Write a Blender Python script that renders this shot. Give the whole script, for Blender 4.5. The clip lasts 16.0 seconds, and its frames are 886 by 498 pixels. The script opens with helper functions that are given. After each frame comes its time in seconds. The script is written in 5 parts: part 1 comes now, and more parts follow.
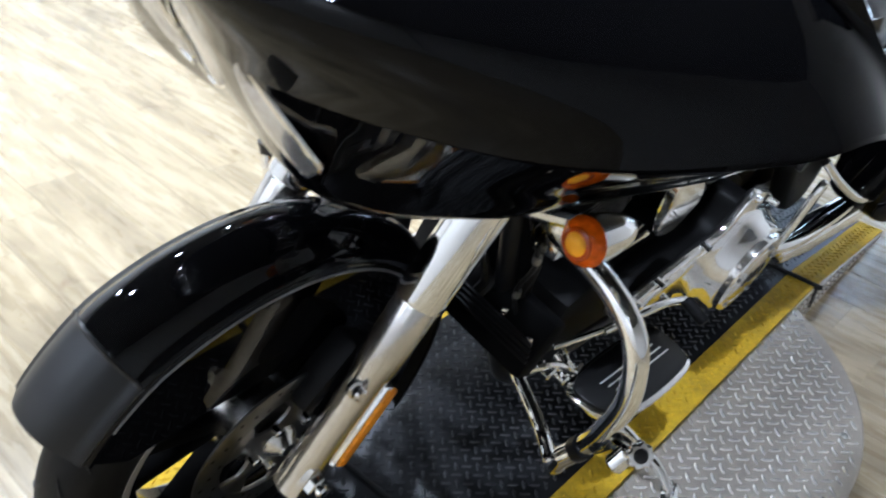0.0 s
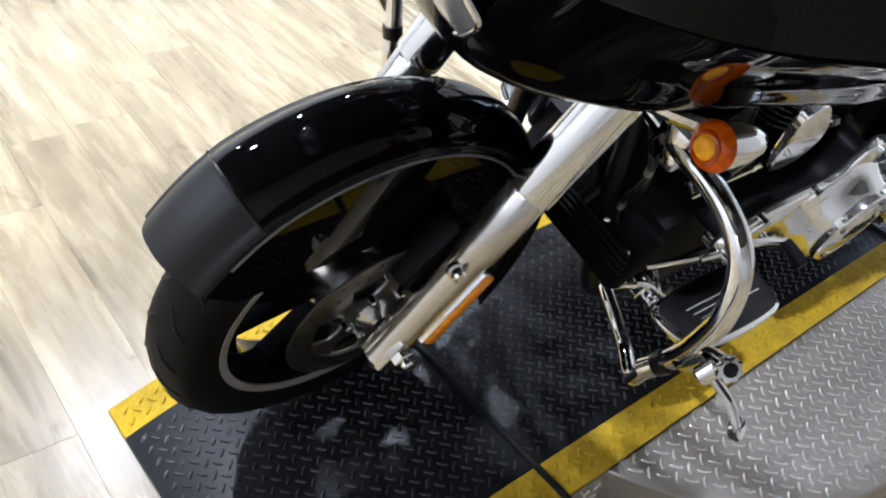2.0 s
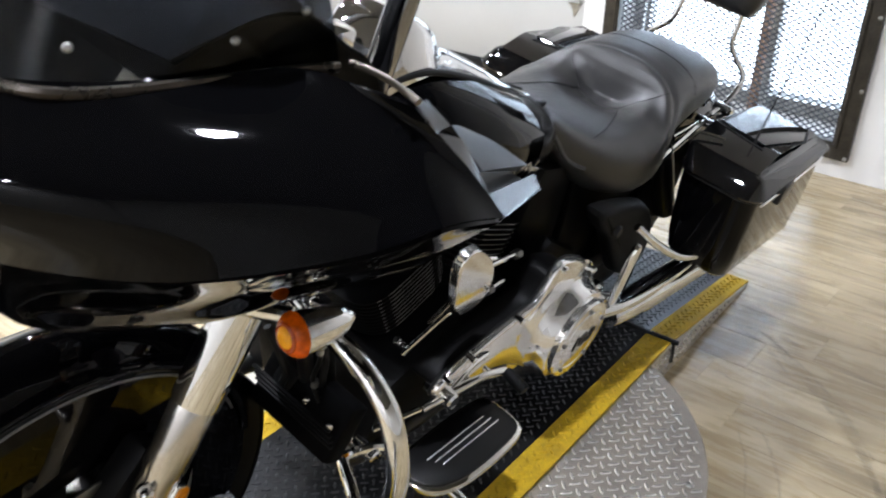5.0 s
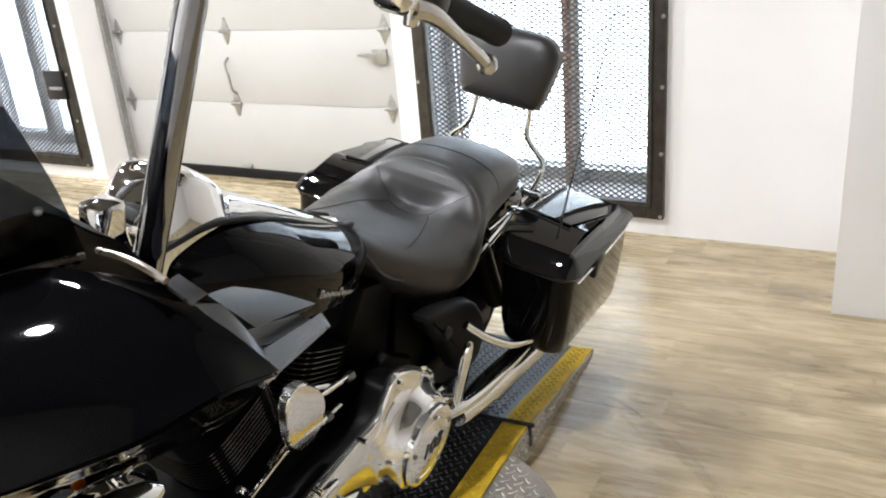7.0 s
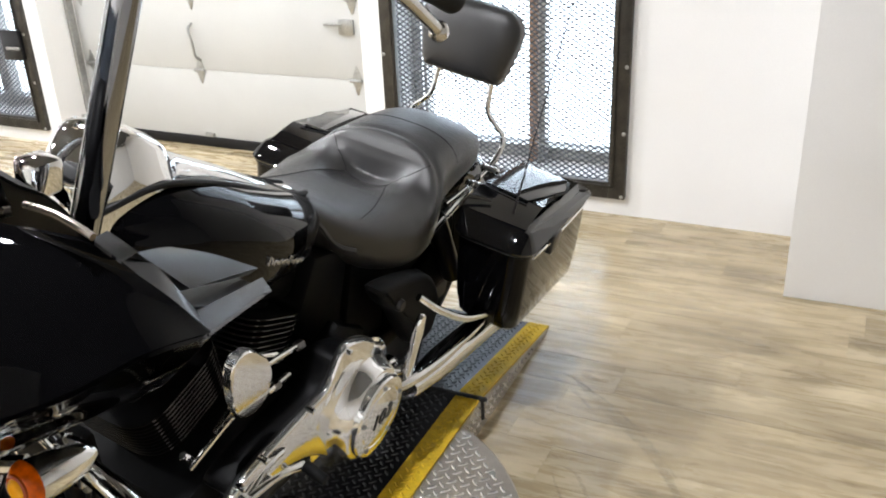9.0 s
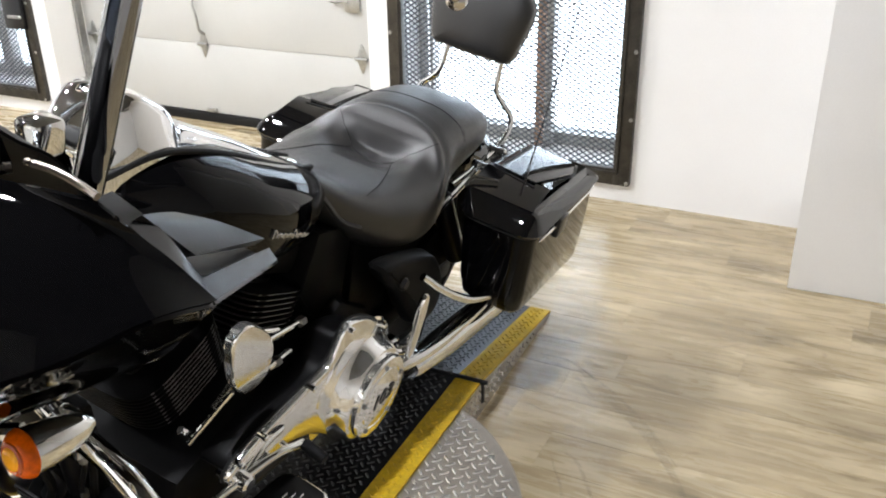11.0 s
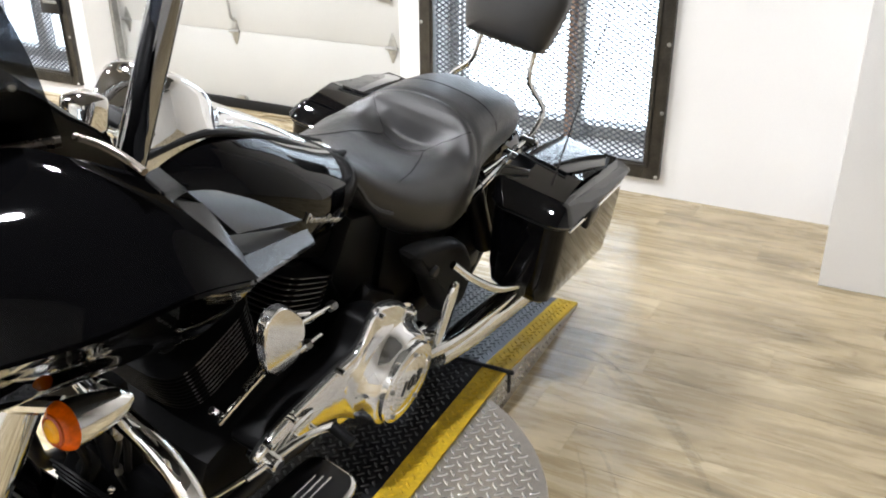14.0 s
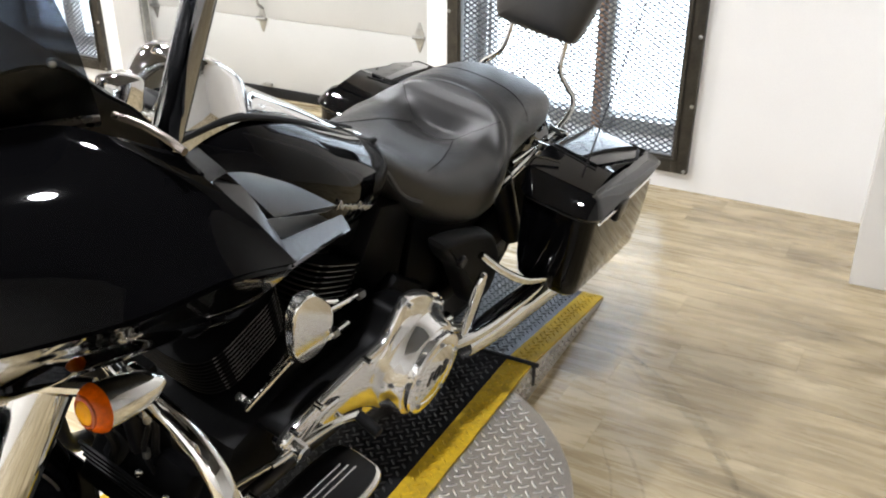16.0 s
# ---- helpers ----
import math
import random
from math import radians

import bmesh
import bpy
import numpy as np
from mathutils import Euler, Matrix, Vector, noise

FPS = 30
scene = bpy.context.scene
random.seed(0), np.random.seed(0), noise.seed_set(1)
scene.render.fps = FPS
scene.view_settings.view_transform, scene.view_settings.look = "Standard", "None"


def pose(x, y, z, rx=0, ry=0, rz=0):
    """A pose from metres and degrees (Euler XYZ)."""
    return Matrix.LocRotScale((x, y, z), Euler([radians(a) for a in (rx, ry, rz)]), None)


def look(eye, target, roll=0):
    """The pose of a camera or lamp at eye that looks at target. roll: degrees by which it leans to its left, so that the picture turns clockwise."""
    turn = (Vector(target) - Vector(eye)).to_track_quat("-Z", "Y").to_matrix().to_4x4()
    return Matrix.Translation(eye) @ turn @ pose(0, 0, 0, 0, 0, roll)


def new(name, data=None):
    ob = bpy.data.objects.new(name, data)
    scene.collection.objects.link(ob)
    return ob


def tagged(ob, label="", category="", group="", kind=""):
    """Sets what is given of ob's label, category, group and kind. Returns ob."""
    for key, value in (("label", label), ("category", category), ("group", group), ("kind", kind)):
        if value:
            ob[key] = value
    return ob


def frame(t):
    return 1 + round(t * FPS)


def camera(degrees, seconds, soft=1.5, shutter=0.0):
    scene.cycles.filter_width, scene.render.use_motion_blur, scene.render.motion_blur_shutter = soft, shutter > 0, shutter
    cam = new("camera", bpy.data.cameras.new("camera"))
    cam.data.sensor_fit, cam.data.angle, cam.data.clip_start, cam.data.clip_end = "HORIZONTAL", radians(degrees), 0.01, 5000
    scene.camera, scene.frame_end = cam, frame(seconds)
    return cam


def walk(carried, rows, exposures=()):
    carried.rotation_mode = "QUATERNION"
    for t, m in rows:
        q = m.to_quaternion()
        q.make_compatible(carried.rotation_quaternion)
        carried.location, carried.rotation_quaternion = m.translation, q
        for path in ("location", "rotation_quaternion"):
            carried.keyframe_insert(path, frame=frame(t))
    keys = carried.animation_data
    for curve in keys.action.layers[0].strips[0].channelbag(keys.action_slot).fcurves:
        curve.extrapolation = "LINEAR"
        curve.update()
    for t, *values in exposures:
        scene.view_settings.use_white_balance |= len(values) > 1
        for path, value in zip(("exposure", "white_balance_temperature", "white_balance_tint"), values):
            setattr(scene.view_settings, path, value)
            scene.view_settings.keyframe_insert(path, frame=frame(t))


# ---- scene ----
cam = camera(54.75, 16.0, soft=2.0, shutter=0.3)
PATH = [
    (0, (-0.5100, -0.7282, 1.2792), (0.4631, 0.0516, 0.4456), 6.18),
    (0.5, (-0.5596, -0.7231, 1.2572), (0.3077, 0.1039, 0.3551), 8.79),
    (1, (-0.5804, -0.7212, 1.2367), (0.2311, 0.1029, 0.2814), 10.86),
    (1.5, (-0.5803, -0.7263, 1.2319), (0.2435, 0.0770, 0.2695), 11.93),
    (2, (-0.5769, -0.7327, 1.2406), (0.2663, 0.0728, 0.2972), 11.17),
    (2.5, (-0.5715, -0.7461, 1.2445), (0.2902, 0.0553, 0.3142), 10.22),
    (3, (-0.5622, -0.7601, 1.2474), (0.3238, 0.0227, 0.3242), 8.82),
    (3.5, (-0.5553, -0.7792, 1.2592), (0.3572, -0.0052, 0.3546), 7.72),
    (4, (-0.5247, -0.8195, 1.2898), (0.4289, -0.0326, 0.4404), 5.09),
    (4.5, (-0.4372, -0.9211, 1.3266), (0.5528, -0.1068, 0.5477), 4.26),
    (5, (-0.3860, -0.9876, 1.3534), (0.6689, -0.1891, 0.6466), 1.30),
    (7.5, (-0.3324, -1.0771, 1.4067), (0.9201, -0.4577, 0.8612), -4.44),
    (8, (-0.3241, -1.0778, 1.4101), (0.9348, -0.4775, 0.8580), -3.59),
    (8.5, (-0.3245, -1.0821, 1.4021), (0.9280, -0.4859, 0.8312), -3.13),
    (9, (-0.3265, -1.0977, 1.3869), (0.9177, -0.5113, 0.7884), -2.51),
    (11.5, (-0.3116, -1.0675, 1.3645), (0.9242, -0.4872, 0.7432), -0.71),
    (12, (-0.3161, -1.0669, 1.3692), (0.9146, -0.4731, 0.7507), -1.06),
    (12.5, (-0.3170, -1.0671, 1.3668), (0.9111, -0.4708, 0.7453), -0.65),
    (13, (-0.3148, -1.0634, 1.3606), (0.9086, -0.4621, 0.7348), -0.75),
    (13.5, (-0.3209, -1.0603, 1.3591), (0.8995, -0.4499, 0.7360), -0.68),
    (14, (-0.3241, -1.0599, 1.3574), (0.8889, -0.4471, 0.7224), -0.41),
    (14.5, (-0.3273, -1.0607, 1.3551), (0.8822, -0.4392, 0.7220), -0.36),
    (15, (-0.3268, -1.0518, 1.3533), (0.8826, -0.4313, 0.7190), 0.38),
    (15.5, (-0.3234, -1.0465, 1.3504), (0.8831, -0.4274, 0.7093), 0.12),
    (16, (-0.3215, -1.0377, 1.3470), (0.8701, -0.3971, 0.6992), 0.04),
]
walk(cam, [(t, look(eye, target, roll)) for t, eye, target, roll in PATH],
     exposures=[(0, 0.0, 5300, 10), (1.0, -0.03, 5450, 12), (2.5, -0.02, 5480, 12), (4.0, -0.03, 5480, 12), (5.0, 0.05, 5850, 12), (7.5, 0.18, 6230, 11), (11.5, 0.17, 6180, 11), (14.0, 0.27, 6180, 11), (16, 0.16, 6250, 11)])

# ---------------------------------------------------------------- small tools
from mathutils.bvhtree import BVHTree


def cr(p0, p1, p2, p3, t):
    return 0.5 * (2 * p1 + (p2 - p0) * t + (2 * p0 - 5 * p1 + 4 * p2 - p3) * t * t + (3 * p1 - p0 - 3 * p2 + p3) * t ** 3)


def spline(pts, n=6, closed=False):
    """Points on a smooth curve through pts, n to a span."""
    pts = [Vector(p) for p in pts]
    k, out = len(pts), []
    for i in range(k if closed else k - 1):
        if closed:
            a, b, c, d = pts[i - 1], pts[i], pts[(i + 1) % k], pts[(i + 2) % k]
        else:
            b, c = pts[i], pts[i + 1]
            a = pts[i - 1] if i else b * 2 - c
            d = pts[i + 2] if i + 2 < k else c * 2 - b
        out += [cr(a, b, c, d, j / n) for j in range(n)]
    if not closed:
        out.append(pts[-1])
    return out


def loft(rings, caps=True, wrap=True):
    bm = bmesh.new()
    rows = [[bm.verts.new(p) for p in r] for r in rings]
    for a, b in zip(rows, rows[1:]):
        m = len(a)
        for i in range(m if wrap else m - 1):
            j = (i + 1) % m
            bm.faces.new((a[i], a[j], b[j], b[i]))
    if caps and wrap:
        bm.faces.new(rows[0][::-1])
        bm.faces.new(rows[-1])
    bmesh.ops.recalc_face_normals(bm, faces=bm.faces)
    return bm


def tube(pts, r, n=12, smooth=6, closed=False):
    """A swept round bar; r is one radius or one for each point."""
    radii = r if isinstance(r, (list, tuple)) else [r] * len(pts)
    four = [Vector((*p, q)) for p, q in zip(pts, radii)]
    curve = spline(four, smooth, closed) if smooth > 1 else four
    pos, rad = [Vector(p[:3]) for p in curve], [max(p[3], 1e-4) for p in curve]
    up, rings, k = Vector((0.13, 0.21, 1)).normalized(), [], len(pos)
    for i, p in enumerate(pos):
        t = (pos[(i + 1) % k] - pos[i - 1]) if closed else (pos[min(i + 1, k - 1)] - pos[max(i - 1, 0)])
        t.normalize()
        up = (up - t * up.dot(t))
        if up.length < 1e-3:
            up = t.orthogonal()
        up.normalize()
        side = t.cross(up)
        rings.append([p + (up * math.cos(a) + side * math.sin(a)) * rad[i] for a in (2 * math.pi * j / n for j in range(n))])
    if closed:
        rings.append(rings[0])
        bm = loft(rings, caps=False)
        bmesh.ops.remove_doubles(bm, verts=bm.verts, dist=1e-6)
        return bm
    return loft(rings)


def lathe(profile, m=None, n=48, a0=0.0, a1=360.0):
    """Turns (radius, height) round the local z axis."""
    full = abs(a1 - a0) >= 359.9
    steps = n if full else n + 1
    bm = bmesh.new()
    rows = []
    for i in range(steps):
        a = radians(a0 + (a1 - a0) * i / n)
        rows.append([bm.verts.new((r * math.cos(a), r * math.sin(a), h)) for r, h in profile])
    for i in range(n):
        a, b = rows[i], rows[(i + 1) % steps]
        for j in range(len(profile) - 1):
            bm.faces.new((a[j], b[j], b[j + 1], a[j + 1]))
    bmesh.ops.remove_doubles(bm, verts=bm.verts, dist=1e-6)
    bmesh.ops.recalc_face_normals(bm, faces=bm.faces)
    if m is not None:
        bm.transform(m)
    return bm


def rbox(size, bevel=0.004, m=None, seg=2):
    bm = bmesh.new()
    bmesh.ops.create_cube(bm, size=1, matrix=Matrix.Diagonal((*size, 1)))
    if bevel:
        bmesh.ops.bevel(bm, geom=bm.edges[:], offset=bevel, segments=seg, affect='EDGES', profile=0.5)
    if m is not None:
        bm.transform(m)
    return bm


def slab(outline, thick, m=None, bevel=0.004, smooth=0, seg=2, top=1.0):
    """A plate with a drawn outline (x, y), thick along z, its edges rounded; top shrinks the upper face."""
    pts = [(p[0], p[1], 0) for p in outline]
    if smooth:
        pts = spline(pts, smooth, True)
    bm = bmesh.new()
    c = sum((Vector(p) for p in pts), Vector()) / len(pts)
    lo = [bm.verts.new((p[0], p[1], 0)) for p in pts]
    hi = [bm.verts.new((c.x + (p[0] - c.x) * top, c.y + (p[1] - c.y) * top, thick)) for p in pts]
    n = len(pts)
    f1, f2 = bm.faces.new(lo[::-1]), bm.faces.new(hi)
    for i in range(n):
        bm.faces.new((lo[i], lo[(i + 1) % n], hi[(i + 1) % n], hi[i]))
    bmesh.ops.recalc_face_normals(bm, faces=bm.faces)
    if bevel:
        rim = [e for e in f2.edges] + [e for e in f1.edges]
        bmesh.ops.bevel(bm, geom=rim, offset=bevel, segments=seg, affect='EDGES', profile=0.5)
    if m is not None:
        bm.transform(m)
    return bm


def patch(grid, nu=5, nv=5, thick=0.0):
    """A smooth skin through a grid of points; thick gives it a wall."""
    rows = [spline(r, nv) for r in grid]
    cols = list(zip(*rows))
    fine = [spline(c, nu) for c in cols]
    rings = list(zip(*fine))
    bm = loft(rings, caps=False, wrap=False)
    if thick:
        bmesh.ops.solidify(bm, geom=bm.faces[:], thickness=thick)
    return bm


def merge(*bms):
    out = bmesh.new()
    for b in bms:
        me = bpy.data.meshes.new("tmp")
        b.to_mesh(me)
        out.from_mesh(me)
        b.free()
        bpy.data.meshes.remove(me)
    return out


def xz(y):
    """Lays a drawing (x, y) into the upright plane at y, its thickness towards -y."""
    return Matrix(((1, 0, 0, 0), (0, 0, -1, y), (0, 1, 0, 0), (0, 0, 0, 1)))


def along(a, b):
    """A frame at a whose z axis points to b."""
    a, b = Vector(a), Vector(b)
    return Matrix.Translation(a) @ (b - a).to_track_quat('Z', 'Y').to_matrix().to_4x4()


def rod(a, b, r, n=16, bevel=0.0):
    a, b = Vector(a), Vector(b)
    h = (b - a).length
    e = min(bevel, r * 0.6)
    prof = [(0, 0), (r - e, 0), (r, e), (r, h - e), (r - e, h), (0, h)] if e else [(0, 0), (r, 0), (r, h), (0, h)]
    return lathe(prof, along(a, b), n)


def part(name, bm, material, parent=None, label="", sharp=35):
    me = bpy.data.meshes.new(name)
    bm.to_mesh(me)
    bm.free()
    me.polygons.foreach_set("use_smooth", [True] * len(me.polygons))
    me.set_sharp_from_angle(angle=radians(sharp))
    me.materials.append(material)
    ob = new(name, me)
    if parent is not None:
        ob.parent = parent
    if label:
        ob["label"] = label
    return ob


def thing(name, m, label, category, group="", kind=""):
    ob = new(name)
    ob.empty_display_size = 0.1
    ob.matrix_world = m
    return tagged(ob, label, category, group, kind)


# ---------------------------------------------------------------- light
world = bpy.data.worlds.new("world")
scene.world = world
world.use_nodes = True
sky = world.node_tree.nodes.new("ShaderNodeTexSky")
sky.sky_type, sky.sun_disc, sky.sun_elevation, sky.sun_rotation = 'NISHITA', False, radians(40), radians(60)
world.node_tree.links.new(sky.outputs[0], world.node_tree.nodes["Background"].inputs[0])
world.node_tree.nodes["Background"].inputs[1].default_value = 0.12

ROOM = pose(0, 0, 0, 0, 0, -1.8)      # the room is turned a little against the platform
WALL_X, CEIL = 3.16, 3.3
LAMP_WATTS, WINDOW_WATTS = 46.0, 38.0


def area_lamp(name, m, sx, sy, watts, color, shape='RECTANGLE', spread=180):
    d = bpy.data.lights.new(name, 'AREA')
    d.shape, d.size, d.size_y, d.energy, d.color = shape, sx, sy, watts, color
    d.spread = radians(spread)
    ob = new(name, d)
    ob.matrix_world = m
    return ob


# ---------------------------------------------------------------- materials
def node(nt, kind, **kw):
    n = nt.nodes.new(kind)
    for k, v in kw.items():
        n.inputs[k].default_value = v
    return n


def material(name, color, rough=0.5, metal=0.0, var=0.12, scale=6.0, grain=120.0, bump=0.0, coat=0.0, stretch=(1, 1, 1),
             rough_var=0.08, island=0.0, rand=0.0, dark=None, spec=0.5):
    """A surface with two scales of variation in colour, gloss and relief."""
    m = bpy.data.materials.new(name)
    m.use_nodes = True
    nt = m.node_tree
    b = nt.nodes["Principled BSDF"]
    L = nt.links.new
    co = nt.nodes.new("ShaderNodeTexCoord")
    mp = node(nt, "ShaderNodeMapping", Scale=stretch)
    L(co.outputs["Object"], mp.inputs[0])
    big = node(nt, "ShaderNodeTexNoise", Scale=scale, Detail=4.0, Roughness=0.6)
    fine = node(nt, "ShaderNodeTexNoise", Scale=grain, Detail=3.0, Roughness=0.6)
    L(mp.outputs[0], big.inputs["Vector"])
    L(mp.outputs[0], fine.inputs["Vector"])
    add = nt.nodes.new("ShaderNodeMath")
    add.operation = 'MULTIPLY_ADD'
    add.inputs[1].default_value = 0.6
    L(big.outputs[0], add.inputs[0])
    half = nt.nodes.new("ShaderNodeMath")
    half.operation = 'MULTIPLY'
    half.inputs[1].default_value = 0.4
    L(fine.outputs[0], half.inputs[0])
    L(half.outputs[0], add.inputs[2])
    ramp = nt.nodes.new("ShaderNodeValToRGB")
    c = Vector(color[:3])
    lo = Vector(dark) if dark else c * (1 - var * 2)
    hi = c * (1 + var)
    ramp.color_ramp.elements[0].position, ramp.color_ramp.elements[1].position = 0.32, 0.68
    ramp.color_ramp.elements[0].color, ramp.color_ramp.elements[1].color = (*lo, 1), (*[min(v, 1) for v in hi], 1)
    L(add.outputs[0], ramp.inputs[0])
    out = ramp.outputs[0]
    if island or rand:
        hsv = nt.nodes.new("ShaderNodeHueSaturation")
        src = nt.nodes.new("ShaderNodeNewGeometry").outputs["Random Per Island"] if island else nt.nodes.new("ShaderNodeObjectInfo").outputs["Random"]
        mr = node(nt, "ShaderNodeMapRange")
        mr.inputs["To Min"].default_value, mr.inputs["To Max"].default_value = 1 - (island or rand), 1 + (island or rand)
        L(src, mr.inputs[0])
        L(mr.outputs[0], hsv.inputs["Value"])
        L(out, hsv.inputs["Color"])
        out = hsv.outputs[0]
    L(out, b.inputs["Base Color"])
    rr = node(nt, "ShaderNodeMapRange")
    rr.inputs["To Min"].default_value, rr.inputs["To Max"].default_value = max(rough - rough_var, 0.0), min(rough + rough_var, 1)
    L(add.outputs[0], rr.inputs[0])
    L(rr.outputs[0], b.inputs["Roughness"])
    b.inputs["Metallic"].default_value = metal
    b.inputs["Specular IOR Level"].default_value = spec
    if coat:
        b.inputs["Coat Weight"].default_value, b.inputs["Coat Roughness"].default_value = coat, 0.02
    if bump:
        bp_ = node(nt, "ShaderNodeBump", Strength=1.0, Distance=bump)
        L(fine.outputs[0], bp_.inputs["Height"])
        L(bp_.outputs[0], b.inputs["Normal"])
    return m


paint = material("black_gloss_paint", (0.0022, 0.0022, 0.0026), 0.025, var=0.1, scale=3, rough_var=0.015, spec=0.16)
bead_paint = material("black_gloss_edge_paint", (0.0022, 0.0022, 0.0026), 0.03, var=0.1, scale=3, rough_var=0.015, spec=0.28)
bag_paint = material("black_gloss_bag_paint", (0.0022, 0.0022, 0.0026), 0.03, var=0.1, scale=3, rough_var=0.015, spec=0.85)
edge_paint = material("black_gloss_lower_paint", (0.0022, 0.0022, 0.0026), 0.03, var=0.1, scale=3, rough_var=0.015, spec=0.16)
# grey that paints the highlight along the fender's black rolled edges
edge_shine = material("black_edge_highlight", (0.13, 0.13, 0.135), 0.24, spec=0.9, var=0.15, scale=10)
lens_grey = material("headlight_reflector", (0.62, 0.62, 0.66), 0.16, 0.8, var=0.25, scale=18)
gunmetal = material("dark_polished_trim", (0.16, 0.14, 0.12), 0.28, 1.0, var=0.15, scale=12)
fin_metal = material("machined_fin_edge", (0.30, 0.30, 0.295), 0.40, 0.35, var=0.2, scale=30)
chrome_cover = material("polished_chrome_cover", (0.97, 0.97, 0.965), 0.08, 0.94, var=0.02, scale=10, rough_var=0.03)
tip_paint = material("satin_fender_tip", (0.010, 0.0102, 0.011), 0.42, spec=0.40, var=0.12, scale=8)
trim_paint = material("black_semi_gloss_trim", (0.004, 0.004, 0.0048), 0.20, var=0.15, scale=6, rough_var=0.04, spec=0.40)
lid_satin = material("satin_black_lid", (0.009, 0.009, 0.0095), 0.36, spec=0.26, var=0.12, scale=9, bump=0.00008)
satin = material("satin_black", (0.005, 0.005, 0.006), 0.30, spec=0.4, var=0.2, scale=9, bump=0.00008)
matte = material("textured_black_plastic", (0.009, 0.0095, 0.011), 0.45, spec=0.4, var=0.2, scale=9, grain=600, bump=0.0002)
engine_black = material("powder_coated_black", (0.0032, 0.0032, 0.0036), 0.5, spec=0.13, var=0.25, scale=20, grain=500, bump=0.0002)
rim_grey = material("machined_rim_edge", (0.36, 0.35, 0.335), 0.42, 0.35, var=0.12, scale=30, grain=300)
flat_black = material("flat_black_plastic", (0.0016, 0.0016, 0.0018), 0.6, spec=0.05, var=0.25, scale=20, grain=500, bump=0.0002)
dark_chrome = material("dark_chrome", (0.34, 0.34, 0.35), 0.06, 1.0, var=0.04, scale=8, rough_var=0.03)
chrome = material("chrome", (0.86, 0.86, 0.85), 0.05, 1.0, var=0.02, scale=8, rough_var=0.03)
polished = material("polished_aluminium", (0.66, 0.64, 0.61), 0.22, 1.0, var=0.06, scale=14, grain=300, rough_var=0.06)
disc_steel = material("brake_disc_steel", (0.17, 0.17, 0.168), 0.34, 1.0, var=0.12, scale=25, grain=300, rough_var=0.1)
cast = material("machined_steel", (0.27, 0.265, 0.26), 0.32, 1.0, var=0.12, scale=25, grain=300, rough_var=0.1)
rubber = material("tyre_rubber", (0.0045, 0.0045, 0.005), 0.60, spec=0.14, var=0.25, scale=12, grain=260, bump=0.0003)
pad_rubber = material("smooth_board_rubber", (0.006, 0.006, 0.0065), 0.34, spec=0.32, var=0.25, scale=12, grain=260, bump=0.0002)
leather = material("black_leather", (0.022, 0.0216, 0.0216), 0.34, spec=0.62, var=0.18, scale=7, grain=420, bump=0.0006, rough_var=0.12)
amber = material("amber_lens", (0.62, 0.098, 0.0), 0.08, spec=0.25, var=0.2, scale=60)
# brighter amber standing in for the glow in the lens centre
amber_glow = material("amber_lens_painted_glow", (1.0, 0.42, 0.01), 0.12, spec=0.25, var=0.1, scale=40)
amber_strip = material("amber_reflector", (0.92, 0.30, 0.01), 0.16, spec=0.3, var=0.2, scale=90)
amber_dark = material("amber_lens_ridge", (0.36, 0.050, 0.0), 0.10, var=0.1, scale=30)
silver_print = material("silver_print", (0.75, 0.75, 0.74), 0.25, 0.8, var=0.04)
white_wall = material("white_painted_wall", (0.79, 0.785, 0.775), 0.62, var=0.025, scale=1.2, grain=220, bump=0.0004)
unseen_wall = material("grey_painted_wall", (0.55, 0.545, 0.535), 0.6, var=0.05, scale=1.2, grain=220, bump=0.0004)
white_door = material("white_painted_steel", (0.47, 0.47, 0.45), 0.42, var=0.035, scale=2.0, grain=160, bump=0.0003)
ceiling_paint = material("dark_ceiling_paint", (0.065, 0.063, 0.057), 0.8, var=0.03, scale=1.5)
frame_steel = material("dark_window_steel", (0.055, 0.05, 0.042), 0.42, 0.5, var=0.3, scale=16, grain=150, bump=0.0006)
mesh_steel = material("expanded_mesh_steel", (0.10, 0.105, 0.12), 0.5, 0.3, var=0.2, scale=30)
zinc = material("zinc_hardware", (0.42, 0.42, 0.40), 0.38, 0.9, var=0.15, scale=40)
brick_red = material("outside_timber", (0.42, 0.26, 0.17), 0.8, var=0.25, scale=10)
deck_base = material("black_steel_tread_plate", (0.016, 0.0165, 0.018), 0.31, 0.0, spec=0.15, var=0.12, scale=5, grain=140, bump=0.0001, rough_var=0.06)
deck_rubber = material("black_tread_bars", (0.058, 0.059, 0.063), 0.30, 0.40, spec=0.2, var=0.2, scale=12, grain=140, rough_var=0.10)
yellow = material("yellow_safety_paint", (0.66, 0.43, 0.018), 0.62, spec=0.06, var=0.16, scale=9, grain=90, bump=0.0003, dark=(0.36, 0.25, 0.03))
yellow_lug = material("worn_yellow_tread", (0.63, 0.41, 0.02), 0.55, spec=0.10, var=0.22, scale=40, grain=160)
plate_lug = material("worn_steel_tread", (0.86, 0.83, 0.78), 0.24, 0.70, var=0.12, scale=30, grain=200)
plate = material("steel_diamond_plate", (0.50, 0.46, 0.405), 0.31, 0.55, var=0.12, scale=6, grain=120, bump=0.0002, rough_var=0.08)
black_seal = material("black_seal_rubber", (0.004, 0.004, 0.0045), 0.55, var=0.2, spec=0.3)


